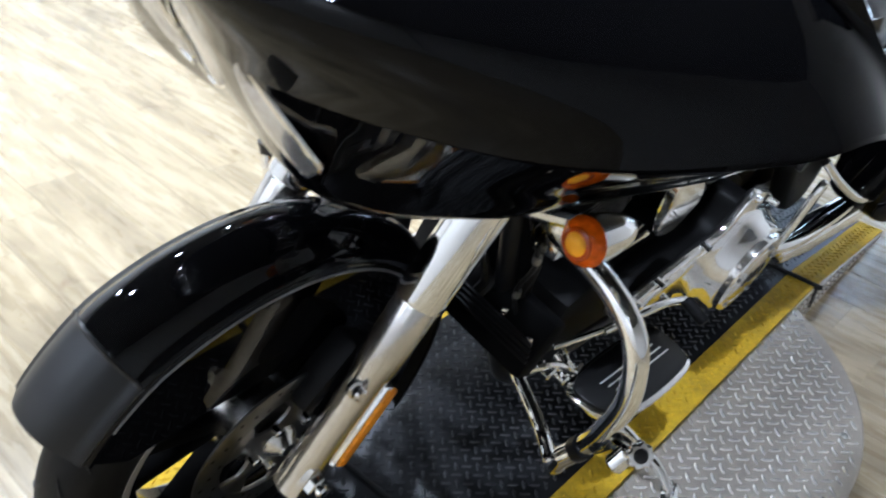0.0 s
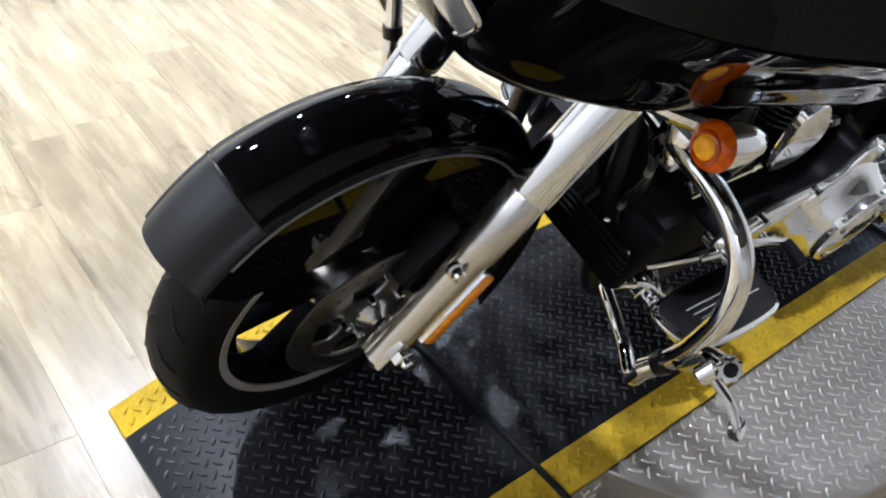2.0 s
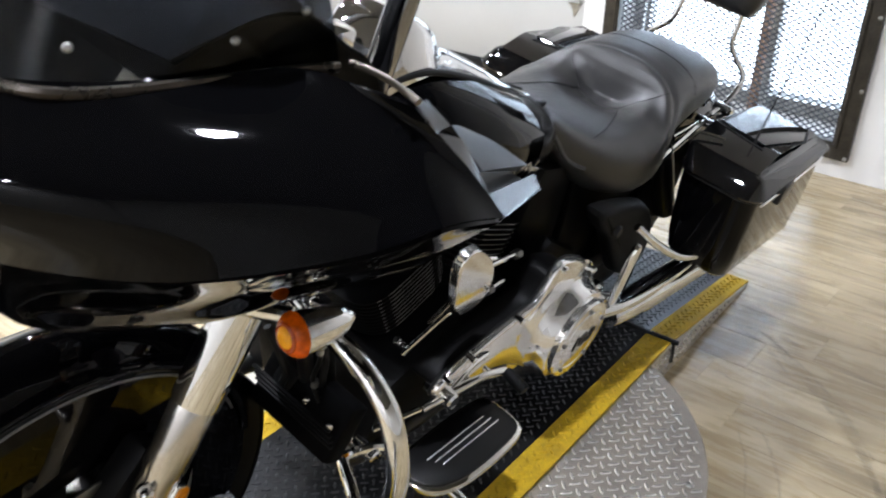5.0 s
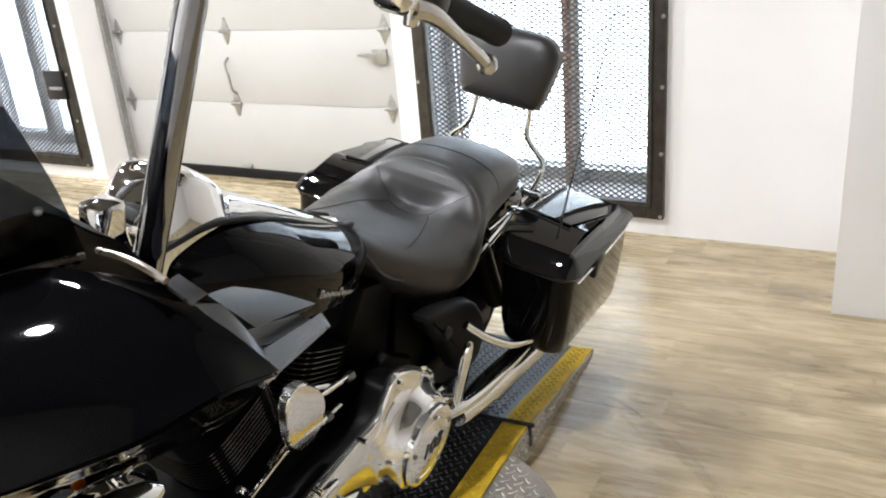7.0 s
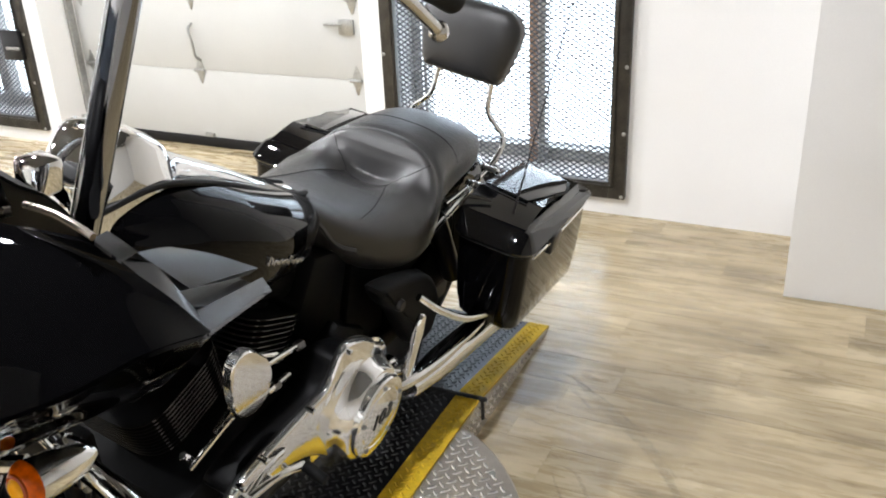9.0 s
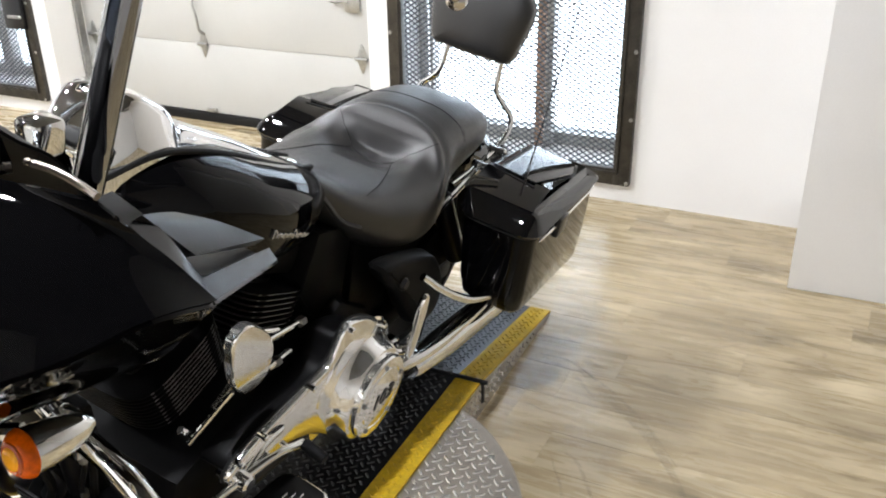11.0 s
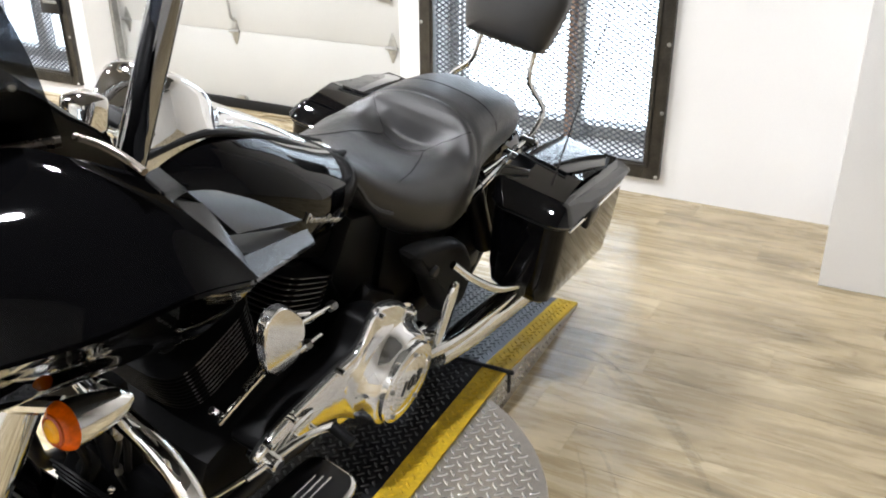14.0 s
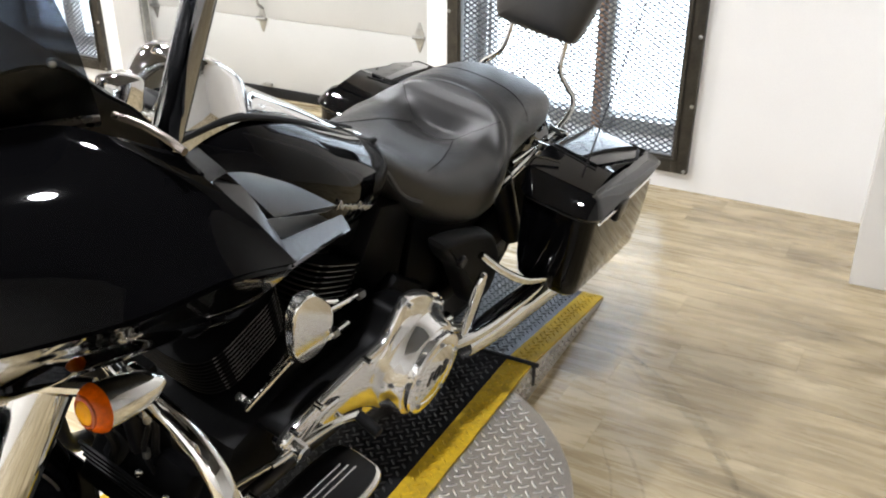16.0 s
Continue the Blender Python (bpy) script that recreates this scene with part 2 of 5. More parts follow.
def wood_floor():
    """Pale oak-look planks: cathedral grain, streaks, knots, worn matt lacquer."""
    m = bpy.data.materials.new("oak_look_planks")
    m.use_nodes = True
    nt = m.node_tree
    b = nt.nodes["Principled BSDF"]
    L = nt.links.new
    info = nt.nodes.new("ShaderNodeObjectInfo")
    co = nt.nodes.new("ShaderNodeNewGeometry")
    off = nt.nodes.new("ShaderNodeVectorMath")
    off.operation = 'MULTIPLY_ADD'
    off.inputs[1].default_value = (1, 1, 1)
    comb = nt.nodes.new("ShaderNodeCombineXYZ")
    mul = nt.nodes.new("ShaderNodeMath")
    mul.operation, mul.inputs[1].default_value = 'MULTIPLY', 37.0
    L(info.outputs["Random"], mul.inputs[0])
    for i in range(3):
        L(mul.outputs[0], comb.inputs[i])
    L(co.outputs["Position"], off.inputs[0])
    L(comb.outputs[0], off.inputs[2])

    def noise_tex(scale, stretch, detail=5.0, rough=0.6, dist=0.0):
        mp = node(nt, "ShaderNodeMapping", Scale=stretch)
        L(off.outputs[0], mp.inputs[0])
        t = node(nt, "ShaderNodeTexNoise", Scale=scale, Detail=detail, Roughness=rough, Distortion=dist)
        L(mp.outputs[0], t.inputs["Vector"])
        return t.outputs[0]
    broad = noise_tex(2.6, (3.0, 0.50, 1), 6.0, 0.62, 1.4)
    streak = noise_tex(12.0, (2.6, 0.30, 1), 6.0, 0.66, 0.9)
    knots = noise_tex(5.0, (1.0, 0.6, 1), 3.0, 0.5, 2.0)
    r1 = nt.nodes.new("ShaderNodeValToRGB")
    e = r1.color_ramp.elements
    e[0].position, e[1].position = 0.33, 0.66
    e[0].color, e[1].color = (0.20, 0.157, 0.095, 1), (0.56, 0.468, 0.305, 1)
    mid = r1.color_ramp.elements.new(0.5)
    mid.color = (0.375, 0.30, 0.18, 1)
    mix = nt.nodes.new("ShaderNodeMath")
    mix.operation, mix.inputs[1].default_value = 'MULTIPLY_ADD', 0.72
    sc = nt.nodes.new("ShaderNodeMath")
    sc.operation, sc.inputs[1].default_value = 'MULTIPLY', 0.28
    L(streak, sc.inputs[0])
    L(broad, mix.inputs[0])
    L(sc.outputs[0], mix.inputs[2])
    L(mix.outputs[0], r1.inputs[0])
    kr = nt.nodes.new("ShaderNodeValToRGB")
    kr.color_ramp.elements[0].position, kr.color_ramp.elements[1].position = 0.66, 0.78
    kr.color_ramp.elements[0].color, kr.color_ramp.elements[1].color = (1, 1, 1, 1), (0.45, 0.38, 0.30, 1)
    L(knots, kr.inputs[0])
    mm = nt.nodes.new("ShaderNodeMix")
    mm.data_type, mm.blend_type = 'RGBA', 'MULTIPLY'
    mm.inputs[0].default_value = 1.0
    L(r1.outputs[0], mm.inputs[6])
    L(kr.outputs[0], mm.inputs[7])
    hsv = nt.nodes.new("ShaderNodeHueSaturation")
    mr = node(nt, "ShaderNodeMapRange")
    mr.inputs["To Min"].default_value, mr.inputs["To Max"].default_value = 0.91, 1.08
    L(info.outputs["Random"], mr.inputs[0])
    L(mr.outputs[0], hsv.inputs["Value"])
    L(mm.outputs[2], hsv.inputs["Color"])
    L(hsv.outputs[0], b.inputs["Base Color"])
    rr = node(nt, "ShaderNodeMapRange")
    rr.inputs["To Min"].default_value, rr.inputs["To Max"].default_value = 0.19, 0.36
    L(streak, rr.inputs[0])
    L(rr.outputs[0], b.inputs["Roughness"])
    bmp = node(nt, "ShaderNodeBump", Strength=0.35, Distance=0.0006)
    L(streak, bmp.inputs["Height"])
    L(bmp.outputs[0], b.inputs["Normal"])
    return m


oak = wood_floor()


def glass(name, color, rough=0.0):
    m = bpy.data.materials.new(name)
    m.use_nodes = True
    b = m.node_tree.nodes["Principled BSDF"]
    b.inputs["Base Color"].default_value = (*color, 1)
    b.inputs["Transmission Weight"].default_value = 1.0
    b.inputs["Roughness"].default_value = rough
    b.inputs["IOR"].default_value = 1.45 if color[0] > 0.5 else 1.3
    return m


def glow(name, color, strength):
    m = bpy.data.materials.new(name)
    m.use_nodes = True
    b = m.node_tree.nodes["Principled BSDF"]
    b.inputs["Base Color"].default_value = (0.8, 0.8, 0.8, 1)
    b.inputs["Emission Color"].default_value = (*color, 1)
    b.inputs["Emission Strength"].default_value = strength
    return m


clear = glass("clear_glass", (0.97, 0.98, 0.98))
smoke = glass("smoked_acrylic", (0.09, 0.105, 0.13), 0.02)
lamp_glow = glow("lamp_glow", (1.0, 0.96, 0.9), 60.0)
outside_glow = glow("bright_daylight_outside", (0.80, 0.91, 1.0), 0.7)


# ---------------------------------------------------------------- room shell
def setting(name, bm, mat, label, category, sharp=35):
    ob = part(name, bm, mat, None, "", sharp)
    ob.matrix_world = ROOM
    return tagged(ob, label, category, kind="structure")


def box_between(a, b, bevel=0.0):
    a, b = Vector(a), Vector(b)
    return rbox([abs(b[i] - a[i]) for i in range(3)], bevel, Matrix.Translation((a + b) / 2))


X0, Y0, Y1 = -4.2, -3.9, 4.9            # back, side and far side of the room
TH = 0.42                                # thickness of the window wall
WIN1, WIN2, DOOR = (-0.242, 0.913), (3.27, 4.42), (1.035, 3.165)
WB, WT = 0.08, 2.32                      # window frame bottom and top
floor_base = setting("floor", box_between((X0 - .2, Y0 - .2, -0.2), (WALL_X + 0.5, Y1 + .2, -0.006)), black_seal,
                     "oak-look plank floor of the showroom", "floor")
wall_bits = [((WALL_X, Y0, 0), (WALL_X + TH, WIN1[0], CEIL)),
             ((WALL_X, WIN1[0], 0), (WALL_X + TH, WIN1[1], WB)), ((WALL_X, WIN1[0], WT), (WALL_X + TH, WIN1[1], CEIL)),
             ((WALL_X, WIN1[1], 0), (WALL_X + TH, DOOR[0], CEIL)), ((WALL_X, DOOR[0], 2.45), (WALL_X + TH, DOOR[1], CEIL)),
             ((WALL_X, DOOR[1], 0), (WALL_X + TH, WIN2[0], CEIL)),
             ((WALL_X, WIN2[0], 0), (WALL_X + TH, WIN2[1], WB)), ((WALL_X, WIN2[0], WT), (WALL_X + TH, WIN2[1], CEIL)),
             ((WALL_X, WIN2[1], 0), (WALL_X + TH, Y1, CEIL))]
setting("wall_east", merge(*[box_between(a, b) for a, b in wall_bits]), white_wall,
        "white painted wall with mesh-covered windows and a garage door", "wall")
setting("wall_return", slab([(2.596, -0.952), (WALL_X - 0.002, -0.927), (WALL_X - 0.002, Y0), (2.70, Y0)][::-1], CEIL, None, 0.004), white_wall,
        "white painted wall corner that stands into the room", "wall")
setting("wall_west", box_between((X0 - 0.2, Y0, 0), (X0, Y1, CEIL)), white_wall, "white painted wall behind the camera", "wall")
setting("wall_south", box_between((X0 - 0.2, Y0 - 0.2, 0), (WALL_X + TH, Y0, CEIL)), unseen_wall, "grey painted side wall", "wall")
setting("wall_north", box_between((X0 - 0.2, Y1, 0), (WALL_X + TH, Y1 + 0.2, CEIL)), white_wall, "white painted side wall", "wall")
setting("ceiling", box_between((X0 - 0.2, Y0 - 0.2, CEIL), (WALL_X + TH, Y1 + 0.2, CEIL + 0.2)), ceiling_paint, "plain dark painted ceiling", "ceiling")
back = setting("backdrop", box_between((WALL_X + 2.2, Y0 - 2, -1.0), (WALL_X + 2.22, Y1 + 2, 4.5)), outside_glow, "bright overcast daylight outside", "backdrop")


def expanded_mesh(w, h, sx=0.036, sy=0.0115, strand=0.0058):
    """Diamond mesh of flat strands over w by h, in the plane y, z."""
    bm = bmesh.new()
    ny, nz = int(w / sx), int(h / sy)
    for i in range(ny + 1):
        for k in range(nz):
            y0 = i * sx + (0 if k % 2 == 0 else sx / 2)
            for s in (-1, 1):
                a, b = Vector((0, y0, k * sy)), Vector((0, y0 + s * sx / 2, (k + 1) * sy))
                if min(a.y, b.y) < 0 or max(a.y, b.y) > w:
                    continue
                d = (b - a).normalized()
                n = Vector((0, -d.z, d.y)) * strand / 2
                t = Vector((0.0022, 0, 0))
                v = [bm.verts.new(p) for p in (a - n - t, b - n - t, b + n + t, a + n + t)]
                bm.faces.new(v)
    return bm


def mesh_window(name, y0, y1, label, posts):
    """A steel frame with a mesh screen over a deep window."""
    w = tagged(new(name), label, "window", kind="structure")
    w.matrix_world = ROOM
    x, f = WALL_X, 0.072
    rails = {"left": ((y0, WB), (y0 + f, WT)), "right": ((y1 - f, WB), (y1, WT)), "low": ((y0 + f, WB), (y1 - f, WB + f)), "high": ((y0 + f, WT - f), (y1 - f, WT))}
    for (a, b) in rails.values():
        part("frame_bar", box_between((x - 0.03, a[0], a[1]), (x + 0.02, b[0], b[1]), 0.003), frame_steel, w)
    # raised angle along the screen
    g = 0.05
    for a, b in (((y0 + g, WB + g), (y0 + g + 0.012, WT - g)), ((y1 - g - 0.012, WB + g), (y1 - g, WT - g)),
                 ((y0 + g, WB + g), (y1 - g, WB + g + 0.012)), ((y0 + g, WT - g - 0.012), (y1 - g, WT - g))):
        part("frame_lip", box_between((x - 0.038, a[0], a[1]), (x - 0.030, b[0], b[1]), 0.002), frame_steel, w)
    for y in (y0 + 0.012, y1 - 0.012):
        for k in range(9):
            part("frame_bolt", lathe([(0, 0.006), (0.006, 0.005), (0.009, 0.001), (0.009, 0)], Matrix.Translation((x - 0.03, y, WB + 0.012 + 0.285 * k * 0.98)) @ pose(0, 0, 0, 0, -90, 0), 10), zinc, w)
    sc = expanded_mesh(y1 - y0 - 2 * f, WT - WB - 2 * f)
    sc.transform(Matrix.Translation((x - 0.004, y0 + f, WB + f)))
    s = part("mesh_screen", sc, mesh_steel, w, "grey expanded-metal screen")
    s["kind"] = "stuff"
    # sill and the real window behind
    part("window_sill", box_between((x + 0.02, y0, WB + 0.0), (x + TH + 0.05, y1, WB + 0.05), 0.004), white_door, w)
    for a, b in posts:
        part("window_post", box_between((x + 0.20, a, WB + 0.05), (x + 0.27, b, WT), 0.004), brick_red if 0.024 < b - a < 0.03 else zinc, w)
    part("pane", box_between((x + 0.28, y0, WB + 0.05), (x + 0.286, y1, WT)), clear, w).visible_shadow = False
    part("window_frame", merge(box_between((x + 0.27, y0, WB + .05), (x + 0.31, y0 + .05, WT)), box_between((x + 0.27, y1 - .05, WB + .05), (x + 0.31, y1, WT)),
                               box_between((x + 0.268, y0 + .05, WB + .05), (x + 0.31, y1 - .05, WB + .11))), zinc, w)
    return w


mesh_window("window_1", *WIN1, "tall window behind an expanded-metal screen in a dark steel frame", [(0.250, 0.278), (0.200, 0.232), (0.80, 0.82)])
lw = mesh_window("window_2", *WIN2, "tall window behind an expanded-metal screen with a lock box", [(3.8, 3.84), (3.86, 3.89)])
part("lock_box", rbox((0.03, 0.15, 0.17), 0.004, Matrix.Translation((WALL_X - 0.045, 3.375, 0.59))), satin, lw, "black steel lock box")
part("lock_bolt", rod((WALL_X - 0.07, 3.30, 0.575), (WALL_X - 0.07, 3.40, 0.575), 0.010, 12, 0.003), zinc, lw)

for y0, y1 in (WIN1, WIN2):
    area_lamp("window_light", ROOM @ look((WALL_X + 0.36, (y0 + y1) / 2, 1.24), (0, (y0 + y1) / 2, 1.24)), y1 - y0 - 0.1, 2.10, WINDOW_WATTS, (0.80, 0.91, 1.0))


def garage_door():
    """White sectional door, deep in its opening, with hinges, lift handle, lock and black seal."""
    d = tagged(new("door_1"), "white sectional garage door with zinc hinges, shut", "garage door", kind="structure")
    d.matrix_world = ROOM
    x, y0, y1 = WALL_X + 0.26, DOOR[0], DOOR[1]
    zs = [0.055, 0.445, 0.85, 1.25, 1.65, 2.05, 2.45]
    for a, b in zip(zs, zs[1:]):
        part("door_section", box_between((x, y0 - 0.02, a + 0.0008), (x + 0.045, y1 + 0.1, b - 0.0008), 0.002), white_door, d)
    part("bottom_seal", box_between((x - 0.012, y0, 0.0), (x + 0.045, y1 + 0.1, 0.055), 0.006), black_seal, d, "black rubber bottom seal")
    for y in (1.235, 2.265, 3.10):
        for z in zs[1:-1]:
            leaf = slab([(-0.012, 0.0), (-0.028, 0.012), (-0.004, 0.075), (0.004, 0.075), (0.028, 0.012), (0.012, 0), (0.028, -0.012), (0.004, -0.075), (-0.004, -0.075), (-0.028, -0.012)], 0.004, None, 0.001)
            m = Matrix(((0, 0, -1, x), (1, 0, 0, y), (0, 1, 0, z), (0, 0, 0, 1)))
            leaf.transform(m)
            h = part("hinge", leaf, zinc, d)
            part("hinge_pin", rod((x - 0.012, y - 0.036, z), (x - 0.012, y + 0.036, z), 0.010, 10, 0.002), zinc, h)
    part("lift_handle", tube([(x, 2.255, 0.50), (x - 0.045, 2.25, 0.53), (x - 0.05, 2.255, 0.60), (x - 0.045, 2.275, 0.67), (x, 2.285, 0.70)], 0.0075, 10, 6), zinc, d)
    part("slide_lock", merge(rbox((0.02, 0.085, 0.075), 0.003, Matrix.Translation((x - 0.01, 1.27, 0.715))), rod((x - 0.02, 1.29, 0.725), (x - 0.02, 1.40, 0.725), 0.007, 10, 0.002)), zinc, d)
    part("roller_bracket", rbox((0.02, 0.06, 0.02), 0.003, Matrix.Translation((x - 0.02, 2.25, 0.075))), zinc, d)
    for y in (y1 - 0.028, y0 + 0.005):
        part("door_track", merge(box_between((x - 0.075, y, 0.06), (x - 0.07, y + 0.022, 2.45)), box_between((x - 0.075, y + 0.018, 0.06), (x - 0.015, y + 0.022, 2.45))), zinc, d)


garage_door()


def ceiling_light(x, y):
    """A small bright downlight on a short can."""
    t = thing("ceiling_light", ROOM @ pose(x, y, CEIL), "white ceiling downlight with a bright round lens", "ceiling lamp", "ceiling downlights")
    part("can", lathe([(0, 0), (0.062, 0), (0.065, -0.005), (0.065, -0.10), (0.058, -0.105), (0.055, -0.09)], None, 24), white_door, t)
    part("lens", lathe([(0, -0.088), (0.054, -0.088), (0.054, -0.084), (0, -0.084)], None, 24), lamp_glow, t, "glowing round lens")
    area_lamp("lamp", ROOM @ pose(x, y, CEIL - 0.115), 0.11, 0.11, LAMP_WATTS, (1.0, 0.99, 0.98), 'DISK', 160)


for lx, ly in ((-0.9, 1.7), (0.38, -0.58), (0.35, 2.66), (0.9, 1.3), (-3.7, 0.6), (-3.6, 2.7), (-0.9, 3.9), (2.2, 1.8), (1.7, 3.2), (-3.6, -1.9)):
    ceiling_light(lx, ly)


# ---------------------------------------------------------------- display platform
DECK, SEAM_F, SEAM_R = 0.091, 0.228, 1.474
YN, YF = -0.340, 0.268                  # near and far edges
STRIPE = 0.070
FRONT, REAR = -0.275, 2.078


def deck_z(x):
    """Height of the platform's top along its length."""
    if x < SEAM_F:
        return 0.006 + (DECK - 0.006) * (1 - (1 - min(1, max(0, (x - FRONT) / (SEAM_F - FRONT)))) ** 2.2)
    if x > SEAM_R:
        return 0.006 + (DECK - 0.006) * min(1, max(0, (REAR - x) / (REAR - SEAM_R)))
    return DECK


def deck_piece(x0, x1, y0, y1, lift=0.0, bottom=0.0, n=10):
    xs = [x0 + (x1 - x0) * i / n for i in range(n + 1)]
    rings = [[(x, y0, bottom), (x, y1, bottom), (x, y1, max(deck_z(x) + lift, bottom + 0.002)), (x, y0, max(deck_z(x) + lift, bottom + 0.002))] for x in xs]
    return loft(rings)


def lugs(inside, x0, x1, y0, y1, top, pitch=0.0200, size=0.0108, turn=45.0):
    """Raised diamond-tread bars, alternating, each a low lens."""
    verts, faces = [], []
    reach = int(0.75 * ((x1 - x0) + (y1 - y0)) / pitch) + 2
    c, s = math.cos(radians(turn)), math.sin(radians(turn))
    mx, my = (x0 + x1) / 2, (y0 + y1) / 2
    for i in range(-reach, reach):
        for j in range(-reach, reach):
            u, v = (i + 0.5) * pitch, (j + 0.5) * pitch
            x, y = mx + c * u - s * v, my + s * u + c * v
            if not (x0 < x < x1 and y0 < y < y1 and inside(x, y)):
                continue
            a = radians((90 if (i + j) % 2 else 0) + turn)
            d, e = Vector((math.cos(a), math.sin(a), 0)), Vector((-math.sin(a), math.cos(a), 0))
            z = top(x)
            p = Vector((x, y, z))
            k = len(verts)
            w = size * 0.27
            h = Vector((0, 0, 0.0026))
            verts += [p - d * size, p - d * size * 0.5 - e * w, p + d * size * 0.5 - e * w, p + d * size, p + d * size * 0.5 + e * w, p - d * size * 0.5 + e * w,
                      p - d * size * 0.72 + h, p - d * size * 0.4 - e * w * 0.45 + h, p + d * size * 0.4 - e * w * 0.45 + h, p + d * size * 0.72 + h,
                      p + d * size * 0.4 + e * w * 0.45 + h, p - d * size * 0.4 + e * w * 0.45 + h]
            faces += [[k + q, k + (q + 1) % 6, k + 6 + (q + 1) % 6, k + 6 + q] for q in range(6)] + [[k + 6 + q for q in range(6)]]
    me = bpy.data.meshes.new("tmp")
    me.from_pydata(verts, [], faces)
    bm = bmesh.new()
    bm.from_mesh(me)
    bpy.data.meshes.remove(me)
    return bm


platform = thing("display_platform", pose(0, 0, 0), "black steel tread-plate motorcycle platform with yellow edges and ramps", "platform")
for nm, x0, x1 in (("front_ramp", FRONT, SEAM_F - 0.004), ("deck", SEAM_F + 0.004, SEAM_R - 0.004), ("rear_ramp", SEAM_R + 0.004, REAR)):
    base = part(nm, deck_piece(x0, x1, YN + STRIPE, YF - STRIPE), deck_base, platform, "black steel tread plate")
    for y0, y1 in ((YN, YN + STRIPE), (YF - STRIPE, YF)):
        part("edge_stripe", deck_piece(x0, x1, y0 + (0.0 if y0 < 0 else 0.0), y1, 0.001), yellow, base, "yellow painted edge")
    part("tread", lugs(lambda x, y: True, x0 + 0.01, x1 - 0.01, YN + STRIPE + 0.012, YF - STRIPE - 0.012, deck_z), deck_rubber, base, "raised black tread bars")["kind"] = "stuff"
    part("tread", merge(lugs(lambda x, y: True, x0 + 0.01, x1 - 0.01, YN + 0.012, YN + STRIPE - 0.01, lambda x: deck_z(x) + 0.001),
                        lugs(lambda x, y: True, x0 + 0.01, x1 - 0.01, YF - STRIPE + 0.012, YF - 0.012, lambda x: deck_z(x) + 0.001)), yellow_lug, base, "raised yellow tread bars")["kind"] = "stuff"
for x in (SEAM_F, SEAM_R):
    part("seam_bar", tube([(x, YN - 0.004, 0.03), (x, YN - 0.004, DECK - 0.004), (x, YN + 0.01, DECK + 0.003), (x, 0, DECK + 0.003), (x, YF - 0.01, DECK + 0.003), (x, YF + 0.004, DECK - 0.01)], 0.0065, 8, 3), black_seal, platform, "black rubber seam")
# diamond-plate cheeks of the ramps
for x0, x1 in ((FRONT + 0.02, SEAM_F), (SEAM_F, SEAM_R), (SEAM_R, REAR - 0.02)):
    part("cheek", deck_piece(x0, x1, YN - 0.004, YN - 0.0005, -0.004), plate, platform, "steel diamond-plate cheek")
    sl = lugs(lambda x, y: 0.014 < y + 0.0 < deck_z(x) - 0.012, x0, x1, 0.0, 0.09, lambda x: 0.0)
    sl.transform(Matrix(((1, 0, 0, 0), (0, 0, -1, YN - 0.004), (0, 1, 0, 0), (0, 0, 0, 1))))
    part("tread", sl, plate_lug, platform, "raised steel tread bars")["kind"] = "stuff"

DC, DR = (0.842, -0.083), 0.572         # turntable disc
disc = thing("turntable", pose(DC[0], DC[1], 0), "round steel diamond-plate turntable under the platform", "turntable")
part("disc", lathe([(0, 0.0), (DR - 0.004, 0.0), (DR, 0.004), (DR, DECK - 0.007), (DR - 0.003, DECK - 0.004), (0, DECK - 0.004)], None, 128), plate, disc)
part("tread", lugs(lambda x, y: x * x + y * y < (DR - 0.015) ** 2 and y < YN - DC[1] - 0.008, -DR, DR, -DR, 0.0, lambda x: DECK - 0.004, 0.0245, 0.0138), plate_lug, disc, "raised steel tread bars")["kind"] = "stuff"
for a in (-152, -128, -100, -72, -48, -28):
    part("screw", lathe([(0, 0.0025), (0.006, 0.002), (0.009, 0), (0, 0)], Matrix.Translation((0.535 * math.cos(radians(a)), 0.535 * math.sin(radians(a)), DECK - 0.004)), 12), zinc, disc)


# ---------------------------------------------------------------- motorcycle: x to the rear, y to its right, z up
BIKE = pose(0, 0.098, 0.065, 13.306, 0, -2.287)
bike = thing("motorcycle", BIKE, "black touring motorcycle with frame-mounted fairing and saddlebags, leaning on its stand", "motorcycle")
HUB = Vector((0.022, 0.006, 0.328))
RAKE = Vector((math.sin(radians(26.3)), 0, math.cos(radians(26.3))))
STEER = Matrix.Translation((0.02, 0, 0.345)) @ Matrix.Rotation(radians(2.5), 4, RAKE) @ Matrix.Translation((-0.02, 0, -0.345))


def steered(bm):
    bm.transform(STEER)
    return bm


AX = Matrix.Translation(HUB) @ pose(0, 0, 0, 90, 0, 0)      # wheel axis: local z is -y


